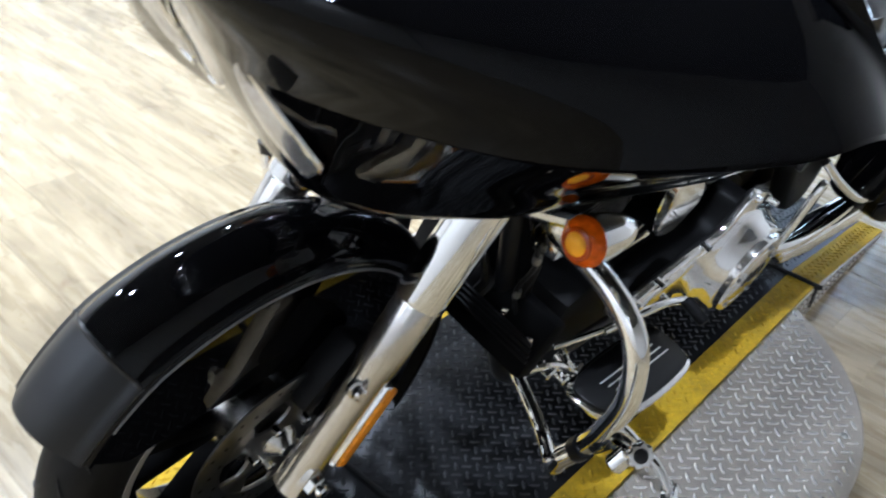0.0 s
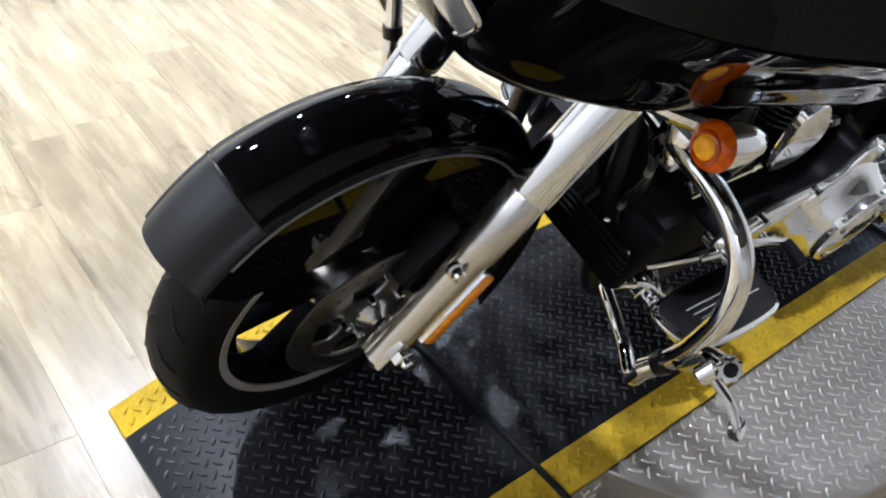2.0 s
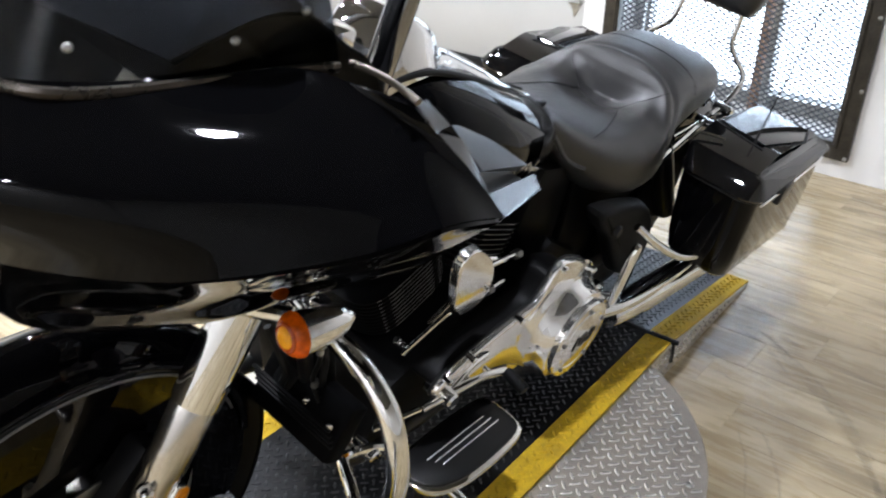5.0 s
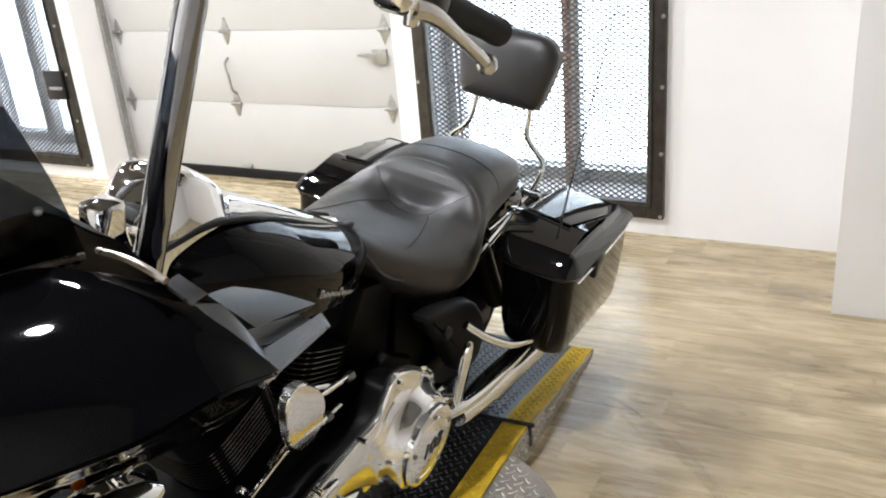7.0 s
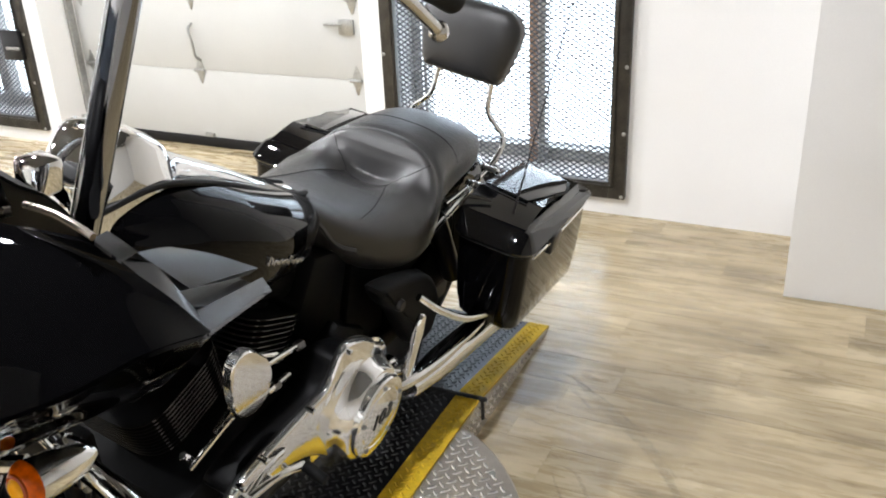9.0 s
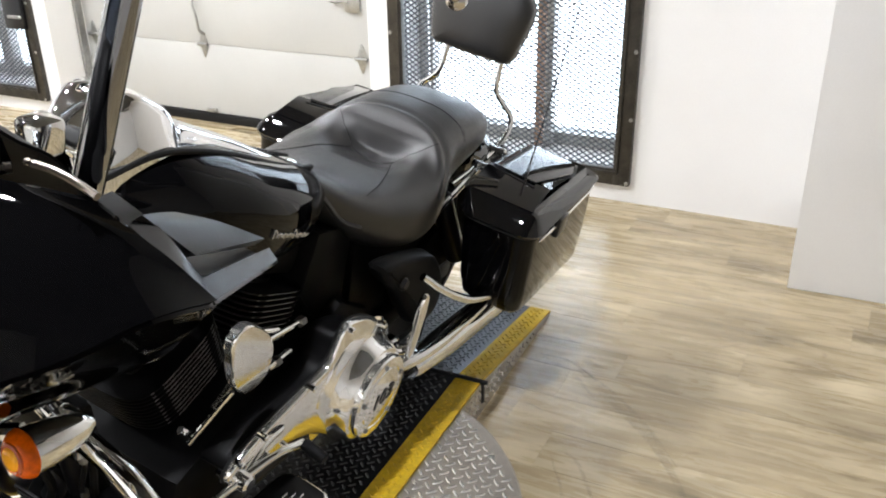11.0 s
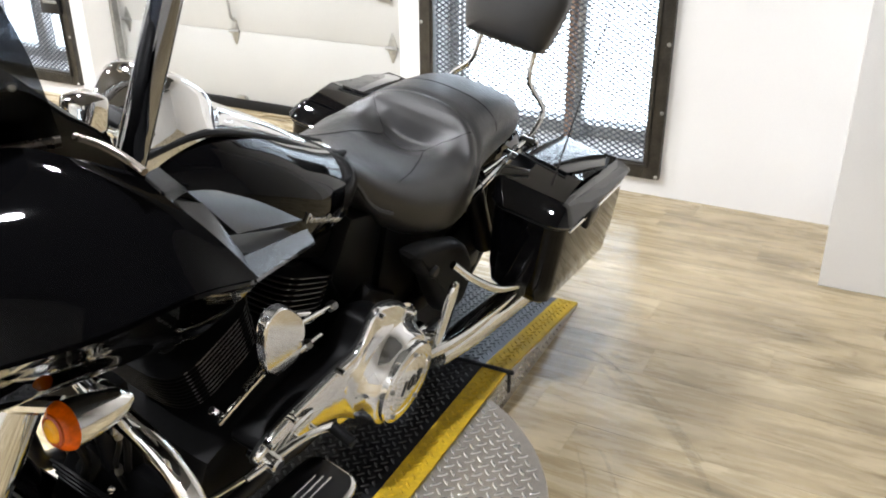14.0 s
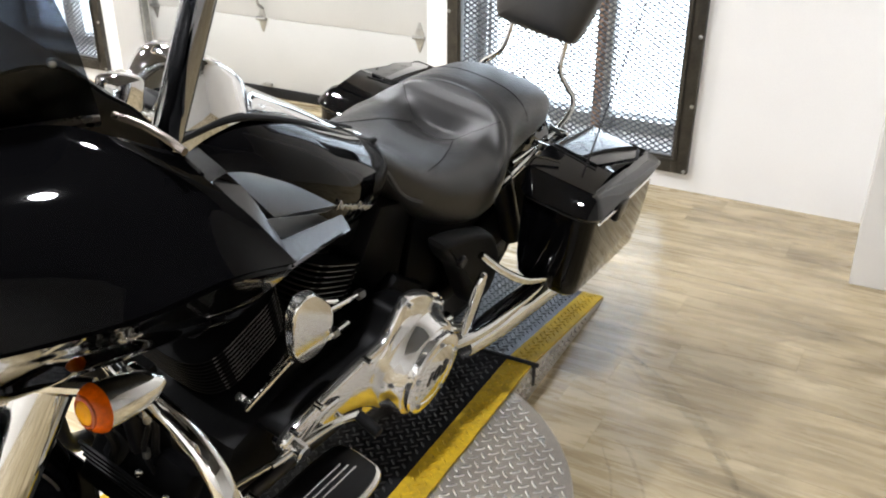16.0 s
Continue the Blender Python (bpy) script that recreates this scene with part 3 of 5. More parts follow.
def front_wheel():
    rim_prof = [(0.220, 0.050), (0.226, 0.047), (0.226, 0.040), (0.206, 0.034), (0.198, 0.012), (0.198, -0.012), (0.206, -0.034), (0.226, -0.040), (0.226, -0.047), (0.220, -0.050),
                (0.210, -0.046), (0.191, -0.030), (0.187, 0.0), (0.191, 0.030), (0.210, 0.046), (0.220, 0.050)]
    AXW = AX @ Matrix.Diagonal((1, 1, 0.86, 1))
    bits, spokes = [lathe(rim_prof, AXW, 72)], []
    bits.append(lathe([(0, 0.062), (0.050, 0.062), (0.061, 0.055), (0.066, 0.040), (0.067, 0.0), (0.066, -0.040), (0.061, -0.055), (0.050, -0.062), (0, -0.062)], AX, 48))
    for i in range(5):                                  # five broad forked spokes
        for s in (-1, 1):
            a = radians(72 * i + 30)
            p0 = (0.04 * math.cos(a), 0.04 * math.sin(a))
            b = a + s * radians(12)
            p1 = (0.2 * math.cos(b), 0.2 * math.sin(b))
            d = Vector((p1[0] - p0[0], p1[1] - p0[1])).normalized()
            n = Vector((-d.y, d.x))
            w0, w1 = 0.015, 0.012
            sp = slab([(p0[0] - n.x * w0, p0[1] - n.y * w0), (p1[0] - n.x * w1, p1[1] - n.y * w1), (p1[0] + n.x * w1, p1[1] + n.y * w1), (p0[0] + n.x * w0, p0[1] + n.y * w0)], 0.034, Matrix.Translation((0, 0, -0.017)), 0.006)
            sp.transform(AX)
            spokes.append(sp)
    w = part("front_wheel", steered(bits[0]), paint, bike, "black cast wheel")
    part("hub", steered(bits[1]), polished, w, "bright cast hub")
    for sp in spokes:
        part("spoke", steered(sp), flat_black, w)
    tyre = [(0.210, 0.044), (0.220, 0.051), (0.238, 0.0555), (0.258, 0.0575), (0.276, 0.055), (0.289, 0.047), (0.298, 0.030), (0.302, 0.010)]
    tyre += [(r, -h) for r, h in tyre[::-1]]
    t = part("tyre", steered(lathe(tyre, AXW, 96)), rubber, w)
    grooves = []
    for s in (-1, 1):                                   # curved tread grooves
        for i in range(26):
            a = 2 * math.pi * i / 26 + (0.12 if s > 0 else 0)
            pts = []
            for k in range(7):
                q = k / 6
                r = 0.3013 - 0.013 * q ** 2 * 1.0
                h = s * (0.008 + 0.043 * q)
                if abs(h) > 0.031:
                    r = 0.2974 - (abs(h) - 0.031) / 0.019 * 0.0092
                aa = a + 0.20 * q - 0.05 * q * q
                pts.append((r * math.cos(aa), r * math.sin(aa), h))
            g = tube(pts, [0.0004, 0.0018, 0.0023, 0.0023, 0.0021, 0.0017, 0.0004], 5, 2)
            grooves.append(g)
    g = merge(*grooves)
    g.transform(AXW)
    part("tread_groove", steered(g), black_seal, t, "dark tread grooves")
    for s in (1, -1):
        part("rim_lip", steered(lathe([(0.2290, s * 0.0475), (0.2292, s * 0.0515), (0.2265, s * 0.0535), (0.2150, s * 0.0515), (0.2145, s * 0.0475)], AXW, 96)), rim_grey, w, "machined grey rim lip")
    for s in (1, -1):
        disc_bits = [lathe([(0.138, s * 0.078), (0.141, s * 0.0765), (0.141, s * 0.0735), (0.138, s * 0.072), (0.101, s * 0.072), (0.098, s * 0.075), (0.101, s * 0.078), (0.138, s * 0.078)], AX, 80)]
        d = part("brake_disc", steered(merge(*disc_bits)), disc_steel, w, "drilled steel brake disc")
        holes = []
        for i in range(40):
            a = 2 * math.pi * i / 40
            r = (0.109, 0.120, 0.131)[i % 3]
            holes.append(lathe([(0, s * 0.0783), (0.0032, s * 0.0783), (0.0032, s * 0.0770)], AX @ Matrix.Translation((r * math.cos(a), r * math.sin(a), 0)), 8))
        part("vent_hole", steered(merge(*holes)), black_seal, d, "dark drilled holes")["kind"] = "stuff"
        star = []                                       # five flared arms round a ring
        for i in range(5):
            for r, da in ((0.050, -29), (0.062, -15), (0.074, -12), (0.090, -19), (0.101, -21), (0.102, 0), (0.101, 21), (0.090, 19), (0.074, 12), (0.062, 15), (0.050, 29)):
                a = radians(72 * i + da)
                star.append((r * math.cos(a), r * math.sin(a)))
        part("disc_carrier", steered(slab(star, 0.005, AX @ Matrix.Translation((0, 0, 0.0725 if s > 0 else -0.0775)), 0.0012)), cast, w, "bright disc carrier")
        for i in range(5):
            a = radians(72 * i + 36)
            part("carrier_bolt", steered(rod(AX @ Vector((0.046 * math.cos(a), 0.046 * math.sin(a), s * 0.074)), AX @ Vector((0.046 * math.cos(a), 0.046 * math.sin(a), s * 0.090)), 0.0075, 12, 0.002)), chrome, w)
    part("hub_cap", steered(lathe([(0, 0.098), (0.012, 0.098), (0.014, 0.094), (0.026, 0.084), (0.032, 0.07), (0.0, 0.07)], AX, 24)), polished, w)
    part("hub_spacer", steered(lathe([(0, -0.098), (0.024, -0.085), (0.032, -0.07), (0, -0.07)], AX, 24)), polished, w)
    part("far_calliper", steered(merge(rbox((0.09, 0.05, 0.13), 0.022, Matrix.Translation((-0.055, 0.085, 0.43)) @ pose(0, 0, 0, 0, -25, 0)))), polished, w, "polished far-side brake calliper")
    # calliper behind the disc and fork
    part("brake_calliper", steered(merge(rbox((0.075, 0.05, 0.125), 0.014, Matrix.Translation((0.085, -0.078, 0.455)) @ pose(0, 0, 0, 0, 40, 0)),
                                         rod((0.055, -0.105, 0.43), (0.055, -0.06, 0.43), 0.024, 20, 0.004), rod((0.11, -0.105, 0.475), (0.11, -0.06, 0.475), 0.024, 20, 0.004))), engine_black, w, "black brake calliper")


front_wheel()


def front_fender():
    """Deep skirted fender: crown with a rolled bead, long side skirts, separate front tip."""
    CX, CZ, MID = -0.0095, 0.308, 0.008
    TILT = Matrix.Translation((0, MID, CZ)) @ Matrix.Rotation(radians(-1.36), 4, 'X') @ Matrix.Translation((0, -MID, -CZ))
    crown = [(0.0, 0.3765), (0.011, 0.3760), (0.022, 0.3735), (0.032, 0.3685), (0.041, 0.3610), (0.0495, 0.3525), (0.056, 0.3455)]
    bead = [(0.0605, 0.3450), (0.0632, 0.3415), (0.0612, 0.3372)]
    skirt = [(0.0595, 0.334), (0.060, 0.327), (0.0625, 0.3245), (0.0625, 0.3205), (0.060, 0.318), (0.060, 0.285), (0.060, 0.25)]

    def tilted(bm):
        bm.transform(TILT)
        return steered(bm)

    def shell(a0, a1, prof, n, lift=0.0, thick=0.003):
        half = [(y, r) for y, r in prof]
        full = [(-y, r) for y, r in half[::-1]] + half[1:] if half[0][0] == 0 else half
        rings = []
        for i in range(n + 1):
            a = radians(a0 + (a1 - a0) * i / n)
            flare = 1 - 0.048 * max(0, math.degrees(a) - 119) / 21      # the tip curls in
            rings.append([(CX + math.cos(a) * (r + lift) * flare, y + MID, CZ + math.sin(a) * (r + lift) * flare) for y, r in full])
        bm = loft(rings, caps=False, wrap=False)
        bmesh.ops.solidify(bm, geom=bm.faces[:], thickness=-thick)
        bmesh.ops.recalc_face_normals(bm, faces=bm.faces)
        return bm
    body = shell(121.5, 6, crown + bead + skirt[:1], 46)
    f = part("front_fender", tilted(body), bead_paint, bike, "black gloss skirted front fender", 50)
    part("fender_tip", tilted(shell(140, 121.5, crown + bead + skirt[:1], 8, 0.0)), tip_paint, f, "satin black fender tip", 50)
    rows = [(CX + math.cos(radians(121.5)) * (r + 0.002) * 0.9943, y + MID, CZ + math.sin(radians(121.5)) * (r + 0.002) * 0.9943) for y, r in [(-y, r) for y, r in (crown + bead)[::-1]] + (crown + bead)[1:]]
    part("fender_seam", tilted(tube(rows, 0.0032, 6, 2)), satin, f, "dark seam")
    for s in (-1, 1):
        rings = []
        n = 46
        for i in range(n + 1):
            q = i / n
            a = radians(141 + (-21 - 141) * q)
            low = min(0.314, 0.161 / math.sin(a)) if a > 0.76 else 0.232      # straight lower edge over the wheel
            prof = [(0.0588, 0.340), (0.0592, 0.332), (0.0596, 0.3285), (0.0632, 0.3255), (0.0632, 0.3200), (0.0596, 0.317), (0.0596, 0.5 * (0.317 + low)), (0.059, low)]
            curl = 1 - 0.048 * max(0, math.degrees(a) - 119) / 21
            rings.append([(CX + math.cos(a) * r * curl, s * y + MID, CZ + math.sin(a) * r * curl) for y, r in prof])
        bm = loft(rings, caps=False, wrap=False)
        bmesh.ops.solidify(bm, geom=bm.faces[:], thickness=0.002)
        bmesh.ops.recalc_face_normals(bm, faces=bm.faces)
        part("fender_skirt", tilted(bm), bead_paint, f, "black gloss side skirt", 50)
    # rolled beads, their highlight lines put in as lighter grey
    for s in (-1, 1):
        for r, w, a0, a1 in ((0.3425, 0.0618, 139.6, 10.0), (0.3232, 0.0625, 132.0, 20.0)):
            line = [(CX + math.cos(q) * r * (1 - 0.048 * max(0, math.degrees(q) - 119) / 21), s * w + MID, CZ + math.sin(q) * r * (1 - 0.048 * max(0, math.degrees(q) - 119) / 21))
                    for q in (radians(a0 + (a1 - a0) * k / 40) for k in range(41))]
            part("fender_bead", tilted(tube(line, 0.0026, 8, 1)), edge_shine, f, "rolled edge with its highlight painted in grey")
    # rear flap
    part("fender_flap", tilted(shell(16, -27, [(0, 0.3815), (0.02, 0.3815), (0.04, 0.381), (0.056, 0.380), (0.0635, 0.3765), (0.0645, 0.370)], 14, 0.0)), flat_black, f, "black rear flap of the fender", 50)


front_fender()


def fork(side):
    s = side
    base = Vector((0.010, 0.130 * s, 0.322))
    P = lambda d: base + RAKE * d
    low = part("fork_slider", steered(lathe([(0, -0.022), (0.022, -0.022), (0.026, -0.017), (0.025, 0.01), (0.0265, 0.03), (0.0275, 0.20), (0.031, 0.215), (0.031, 0.315), (0.029, 0.32), (0, 0.32)], along(P(0), P(1)), 40)), polished, bike, "polished aluminium fork slider")
    part("axle_boss", steered(rbox((0.050, 0.044, 0.066), 0.007, along(P(0.0), P(1)) @ Matrix.Translation((0, 0, 0.010)))), polished, low)
    part("axle_nut", steered(merge(rod(P(0.018) + Vector((-0.004, s * 0.02, 0)), P(0.018) + Vector((-0.004, s * 0.036, 0)), 0.017, 6, 0.002), rod(P(0.018) + Vector((-0.004, s * 0.036, 0)), P(0.018) + Vector((-0.004, s * 0.047, 0)), 0.010, 12, 0.003))), chrome, low, "chrome axle nut")
    part("pinch_bolt", steered(rod(P(-0.012) + Vector((0.026, 0, 0)), P(-0.012) + Vector((0.026, s * 0.040, 0)), 0.009, 8, 0.002)), cast, low)
    part("calliper_bolt", steered(lathe([(0, 0.024), (0.006, 0.0235), (0.0095, 0.020), (0.0095, 0.010), (0.013, 0.008), (0.013, 0), (0, 0)], along(P(0.190) + Vector((-0.026, s * 0.004, 0)), P(0.190) + Vector((-0.036, s * 0.030, 0.010))), 16)), polished, low, "round bright bolt")
    part("fork_tube_cover", steered(lathe([(0.030, 0.318), (0.0340, 0.320), (0.0350, 0.326), (0.0350, 0.55), (0.030, 0.62)], along(P(0), P(1)), 40)), chrome, low, "chrome fork tube cover")
    # reflector on the rear of the slider
    m = along(P(0), P(1))
    rear = (m.to_3x3().inverted() @ Vector((0.020, s * 0.030, 0)))
    r = part("fork_reflector", steered(rbox((0.017, 0.020, 0.142), 0.005, m @ Matrix.Translation((rear.x * 1.0, rear.y * 1.0, 0.122)))), amber_strip, low, "amber reflector strip")
    part("reflector_back", steered(rbox((0.019, 0.021, 0.148), 0.004, m @ Matrix.Translation((rear.x * 0.80, rear.y * 0.80, 0.122)))), chrome, r)


fork(-1)
fork(1)
# steering head, lower clamp and the black tubes behind it
part("steering_clamp", steered(merge(rbox((0.10, 0.34, 0.045), 0.012, Matrix.Translation((0.235, 0, 0.80)) @ pose(0, 0, 0, 0, 26, 0)), rod((0.22, 0, 0.74), (0.33, 0, 0.97), 0.045, 24, 0.006))), engine_black, bike, "black steering head")


def fairing():
    """Wide shark-nosed fairing fixed to the frame."""
    cols = [[(.10, 0, .85), (-.03, 0, .865), (-.085, 0, .925), (-.137, 0, 1.02), (-.172, 0, 1.10), (-.125, 0, 1.165)],
            [(.10, -.12, .845), (-.045, -.15, .876), (-.094, -.15, .942), (-.146, -.152, 1.032), (-.176, -.152, 1.112), (-.110, -.135, 1.166)],
            [(.13, -.17, .835), (.080, -.214, .856), (.020, -.260, .949), (-.052, -.325, 1.056), (-.072, -.288, 1.122), (-.045, -.214, 1.168)],
            [(.19, -.20, .840), (.152, -.245, .863), (.126, -.316, .962), (.066, -.425, 1.088), (.060, -.362, 1.140), (.060, -.262, 1.172)],
            [(.26, -.24, .860), (.250, -.292, .884), (.232, -.357, .970), (.158, -.453, 1.099), (.145, -.388, 1.148), (.130, -.300, 1.178)],
            [(.32, -.28, .875), (.318, -.318, .892), (.306, -.368, .962), (.238, -.455, 1.078), (.206, -.421, 1.129), (.172, -.384, 1.178)]]
    full = [[(x, -y, z) for x, y, z in c] for c in cols[:0:-1]] + cols
    f = part("fairing", patch([c[3:] for c in full], 7, 7, 0.004), paint, bike, "black gloss fairing shell", 60)
    part("fairing_lower", patch([c[:4] for c in full], 7, 6, 0.004), edge_paint, f, "black gloss lower fairing turned under", 60)
    A, C, D, E = (.238, -.455, 1.078), (.430, -.388, 1.003), (.426, -.378, 1.017), (.251, -.430, 1.085)
    for s in (-1, 1):
        def side(grid):
            return [[(x, -s * y, z) for x, y, z in row] for row in grid]
        part("fairing_end", patch(side([[(.172, -.384, 1.178), (.206, -.421, 1.129), A], [(.199, -.374, 1.171), (.225, -.404, 1.136), E]]), 4, 8, 0.003), trim_paint, f, "black gloss rear edge of the fairing", 60)
        gb = part("glove_box", patch(side([[A, C], [E, D]]), 6, 3, 0.003), trim_paint, f, "black gloss glove box in the fairing end", 60)
        part("box_floor", patch(side([[A, C], [(.285, -.37, .985), (.395, -.34, .965)], [(.26, -.25, .905), (.38, -.22, .93)]]), 5, 4, 0.003), bead_paint, gb)
        part("gap", patch(side([[(.215, -.385, 1.130), (.262, -.412, 1.074), (.420, -.368, 1.006)], [(.20, -.25, 1.10), (.30, -.25, 1.04), (.43, -.25, 1.00)]]), 4, 4, 0.002), black_seal, gb)
        lid_ = [[(.204, -.402, 1.158), (.234, -.402, 1.127), (.274, -.402, 1.086)], [(.247, -.380, 1.134), (.294, -.380, 1.098), (.354, -.380, 1.051)], [(.300, -.352, 1.102), (.367, -.352, 1.064), (.453, -.352, 1.006)]]
        part("glove_box_lid", patch(side(lid_), 5, 5, 0.014), lid_satin, gb, "satin black glove box lid", 40)
    dash = [[(.03 - .06 * (1 - abs(y) / .3), y * .80, 1.185), (.10, y * .84, 1.215), (.152, y * .86, 1.222 - .10 * max(0, abs(y) - .22)), (.190, y * .90, 1.200 - .15 * max(0, abs(y) - .2)), (.220, y * .93, 1.160), (.246, y * .94, 1.112), (.252, y * .90, 1.04), (.22, y * .75, .97)] for y in (-.31, -.22, -.08, .08, .22, .31)]
    part("inner_fairing", patch(dash, 4, 4, 0.003), engine_black, f, "black plastic dash panel", 60)
    for s in (-1, 1):
        outer = [(-.155, .126, 1.040), (-.144, .138, 1.018), (-.134, .152, 1.000), (-.123, .168, .981), (-.112, .180, .962)], [(-.088, .144, .919), (-.087, .112, .917), (-.094, .088, .930), (-.116, .093, .968), (-.140, .110, 1.012)][::-1]
        inner = [(-.160, .060, 1.050), (-.158, .090, 1.045), (-.152, .112, 1.034), (-.134, .092, 1.000), (-.112, .060, .962)], [(-.097, .024, .933), (-.099, .008, .938), (-.112, .006, .962), (-.130, .008, .994), (-.148, .022, 1.030)][::-1]
        lamp = None
        for (one, two), text in ((outer, "chrome headlight bezel"), (inner, "chrome bezel of the inner headlight lens")):
            loop = [(x, s * y, z) for x, y, z in one + two[::-1]]
            ring_ = part("headlight" if lamp is None else "bezel", tube(loop, 0.0034, 10, 5, True), chrome, lamp or f, text)
            lamp = lamp or ring_
            mid = [tuple((Vector(a_) + Vector(b_)) / 2 + Vector((-.005, 0, -.002))) for a_, b_ in zip(one, two)]
            part("lens", patch([[(x, s * y, z) for x, y, z in r] for r in (one, mid, two)], 4, 3, 0.002), lens_grey, lamp, "clear headlight lens over a bright reflector", 60)
    # windshield, set in from the rim of the fairing
    foot = ((.168, -.296, 1.176), (.130, -.277, 1.172), (.060, -.258, 1.170), (-.020, -.232, 1.167), (-.068, -.196, 1.166), (-.106, -.115, 1.165), (-.120, 0, 1.165))
    crest = ((.120, -.276, 1.318), (.092, -.258, 1.322), (.048, -.228, 1.322), (.000, -.185, 1.330), (-.030, -.140, 1.336), (-.050, -.075, 1.341), (-.056, 0, 1.343))
    rows = []
    for (x, y, z), (x2, y2, z2) in zip(foot, crest):
        rows.append([(x, y, z), ((x + x2) / 2 + (.002 if x > .1 else .012), (y + y2) / 2 - .006, (z + z2) / 2), (x2, y2, z2)])
    rows += [[(x, -y, z) for x, y, z in r] for r in rows[-2::-1]]
    part("windshield", patch(rows, 5, 6, 0.003), smoke, f, "dark smoked windshield", 60)
    part("windshield_trim", tube([(x - 0.006, y - 0.006, z + .001) for x, y, z in foot[:-1]] + [(-.126, 0, 1.166)] + [(x - 0.006, -y + 0.006, z + .001) for x, y, z in foot[-2::-1]], 0.0050, 8, 5), gunmetal, f, "dark bright-edged trim")
    for s in (-1, 1):
        part("rim_trim", tube([(.178, s * .300, 1.176), (.176, s * .335, 1.182), (.172, s * .365, 1.184), (.170, s * .388, 1.182)], 0.0035, 8, 4), gunmetal, f, "bright-edged rim of the fairing")
    for x, y, z in ((-.040, -.216, 1.200), (.080, -.258, 1.200), (.135, -.278, 1.225), (-.040, .216, 1.200), (.080, .258, 1.200)):
        part("windshield_screw", lathe([(0, 0.003), (0.003, 0.002), (0.0045, 0), (0, 0)], Matrix.Translation((x, y - (.004 if y < 0 else -.004), z)) @ pose(0, 0, 0, 70 if y < 0 else -70, 0, -25 if y < 0 else 25), 10), zinc, f)
    for s in (-1, 1):
        part("instrument", lathe([(0, 0.0), (0.045, 0.0), (0.05, 0.006), (0.052, 0.0), (0.052, -0.03)], Matrix.Translation((.272, s * .07, 1.06)) @ pose(0, 0, 0, 0, 78, 0), 32), chrome, f, "round chrome-rimmed gauge")


fairing()


def turn_signal(s):
    c, b = Vector((.160, s * .288, .845)), Vector((.232, s * .296, .838))
    d = (b - c).normalized()
    ax_ = along(c, b)
    body = part("turn_signal", lathe([(0.0, 0.004), (0.0245, 0.004), (0.0262, 0.006), (0.0262, 0.018), (0.0240, 0.042), (0.018, 0.068), (0.008, 0.084), (0.0, 0.087)], ax_, 36), chrome, bike, "chrome bullet turn signal")
    part("lens", lathe([(0, -0.011), (0.009, -0.0106), (0.0165, -0.009), (0.0225, -0.0052), (0.0262, 0.0), (0.0275, 0.005), (0.0255, 0.007), (0, 0.005)], ax_, 40), amber, body, "amber lens")
    part("lens_ridge", lathe([(0.0135, -0.0092), (0.0150, -0.0106), (0.0175, -0.0096), (0.0190, -0.0068)], ax_, 40), amber_dark, body)
    # glow of the lens centre, painted as a brighter cap on its front
    part("lens_glow", lathe([(0.0130, -0.0100), (0.0115, -0.0120), (0.007, -0.0135), (0, -0.0140)], ax_, 28), amber_glow, body, "amber lens centre with its glow painted brighter")
    part("stalk", tube([(.185, s * .262, .842), (.165, s * .225, .835), (.15, s * .19, .83)], 0.011, 10), chrome, body)


turn_signal(-1)
turn_signal(1)


def engine_guard(s):
    pts = [(.335, s * .10, .70), (.315, s * .19, .703), (.300, s * .285, .704), (.290, s * .352, .675), (.290, s * .384, .600), (.298, s * .382, .520), (.305, s * .368, .450), (.300, s * .352, .405)]
    g = part("engine_guard", tube(pts, 0.0162, 18, 8), chrome, bike, "chrome engine guard bar")
    part("lower_guard", tube([(.300, s * .355, .415), (.305, s * .350, .372), (.318, s * .336, .355), (.345, s * .300, .350), (.380, s * .258, .332), (.432, s * .180, .312)], 0.0118, 14, 6), chrome, g)
    part("guard_clamp", tube([(.303, s * .369, .452), (.306, s * .362, .430)], 0.0185, 16, 1), satin, g, "black rubber clamp")
    part("guard_bracket", rbox((0.03, 0.05, 0.06), 0.006, Matrix.Translation((.315, s * .185, .70))), chrome, g)
    # highway peg with its flower-shaped end
    b = Vector((.205, s * .445, .622))
    nrm = Vector((-.50, s * .52, .69)).normalized()
    a = b - nrm * 0.050
    peg = part("highway_peg", tube([a - nrm * 0.012, a, a.lerp(b, .5), b], [0.010, 0.014, 0.0145, 0.013], 16, 3), chrome, g, "chrome highway peg")
    part("peg_barrel", rod((.196, s * .432, .585), (.212, s * .436, .612), 0.0125, 18, 0.003), chrome, peg)
    part("peg_link", tube([(.300, s * .378, .470), (.285, s * .392, .490), (.262, s * .404, .530), a], 0.010, 12, 4), chrome, g)
    ring = [((0.0160 + 0.0014 * math.cos(8 * t)) * math.cos(t), (0.0160 + 0.0014 * math.cos(8 * t)) * math.sin(t)) for t in (2 * math.pi * i / 64 for i in range(64))]
    m = Matrix.Translation(b) @ nrm.to_track_quat('Z', 'Y').to_matrix().to_4x4()
    part("peg_end", slab(ring, 0.012, m, 0.003), chrome, peg)
    part("peg_cap", lathe([(0, 0.0135), (0.006, 0.0135), (0.009, 0.0125), (0, 0.012)], m, 16), satin, peg)


engine_guard(-1)
engine_guard(1)


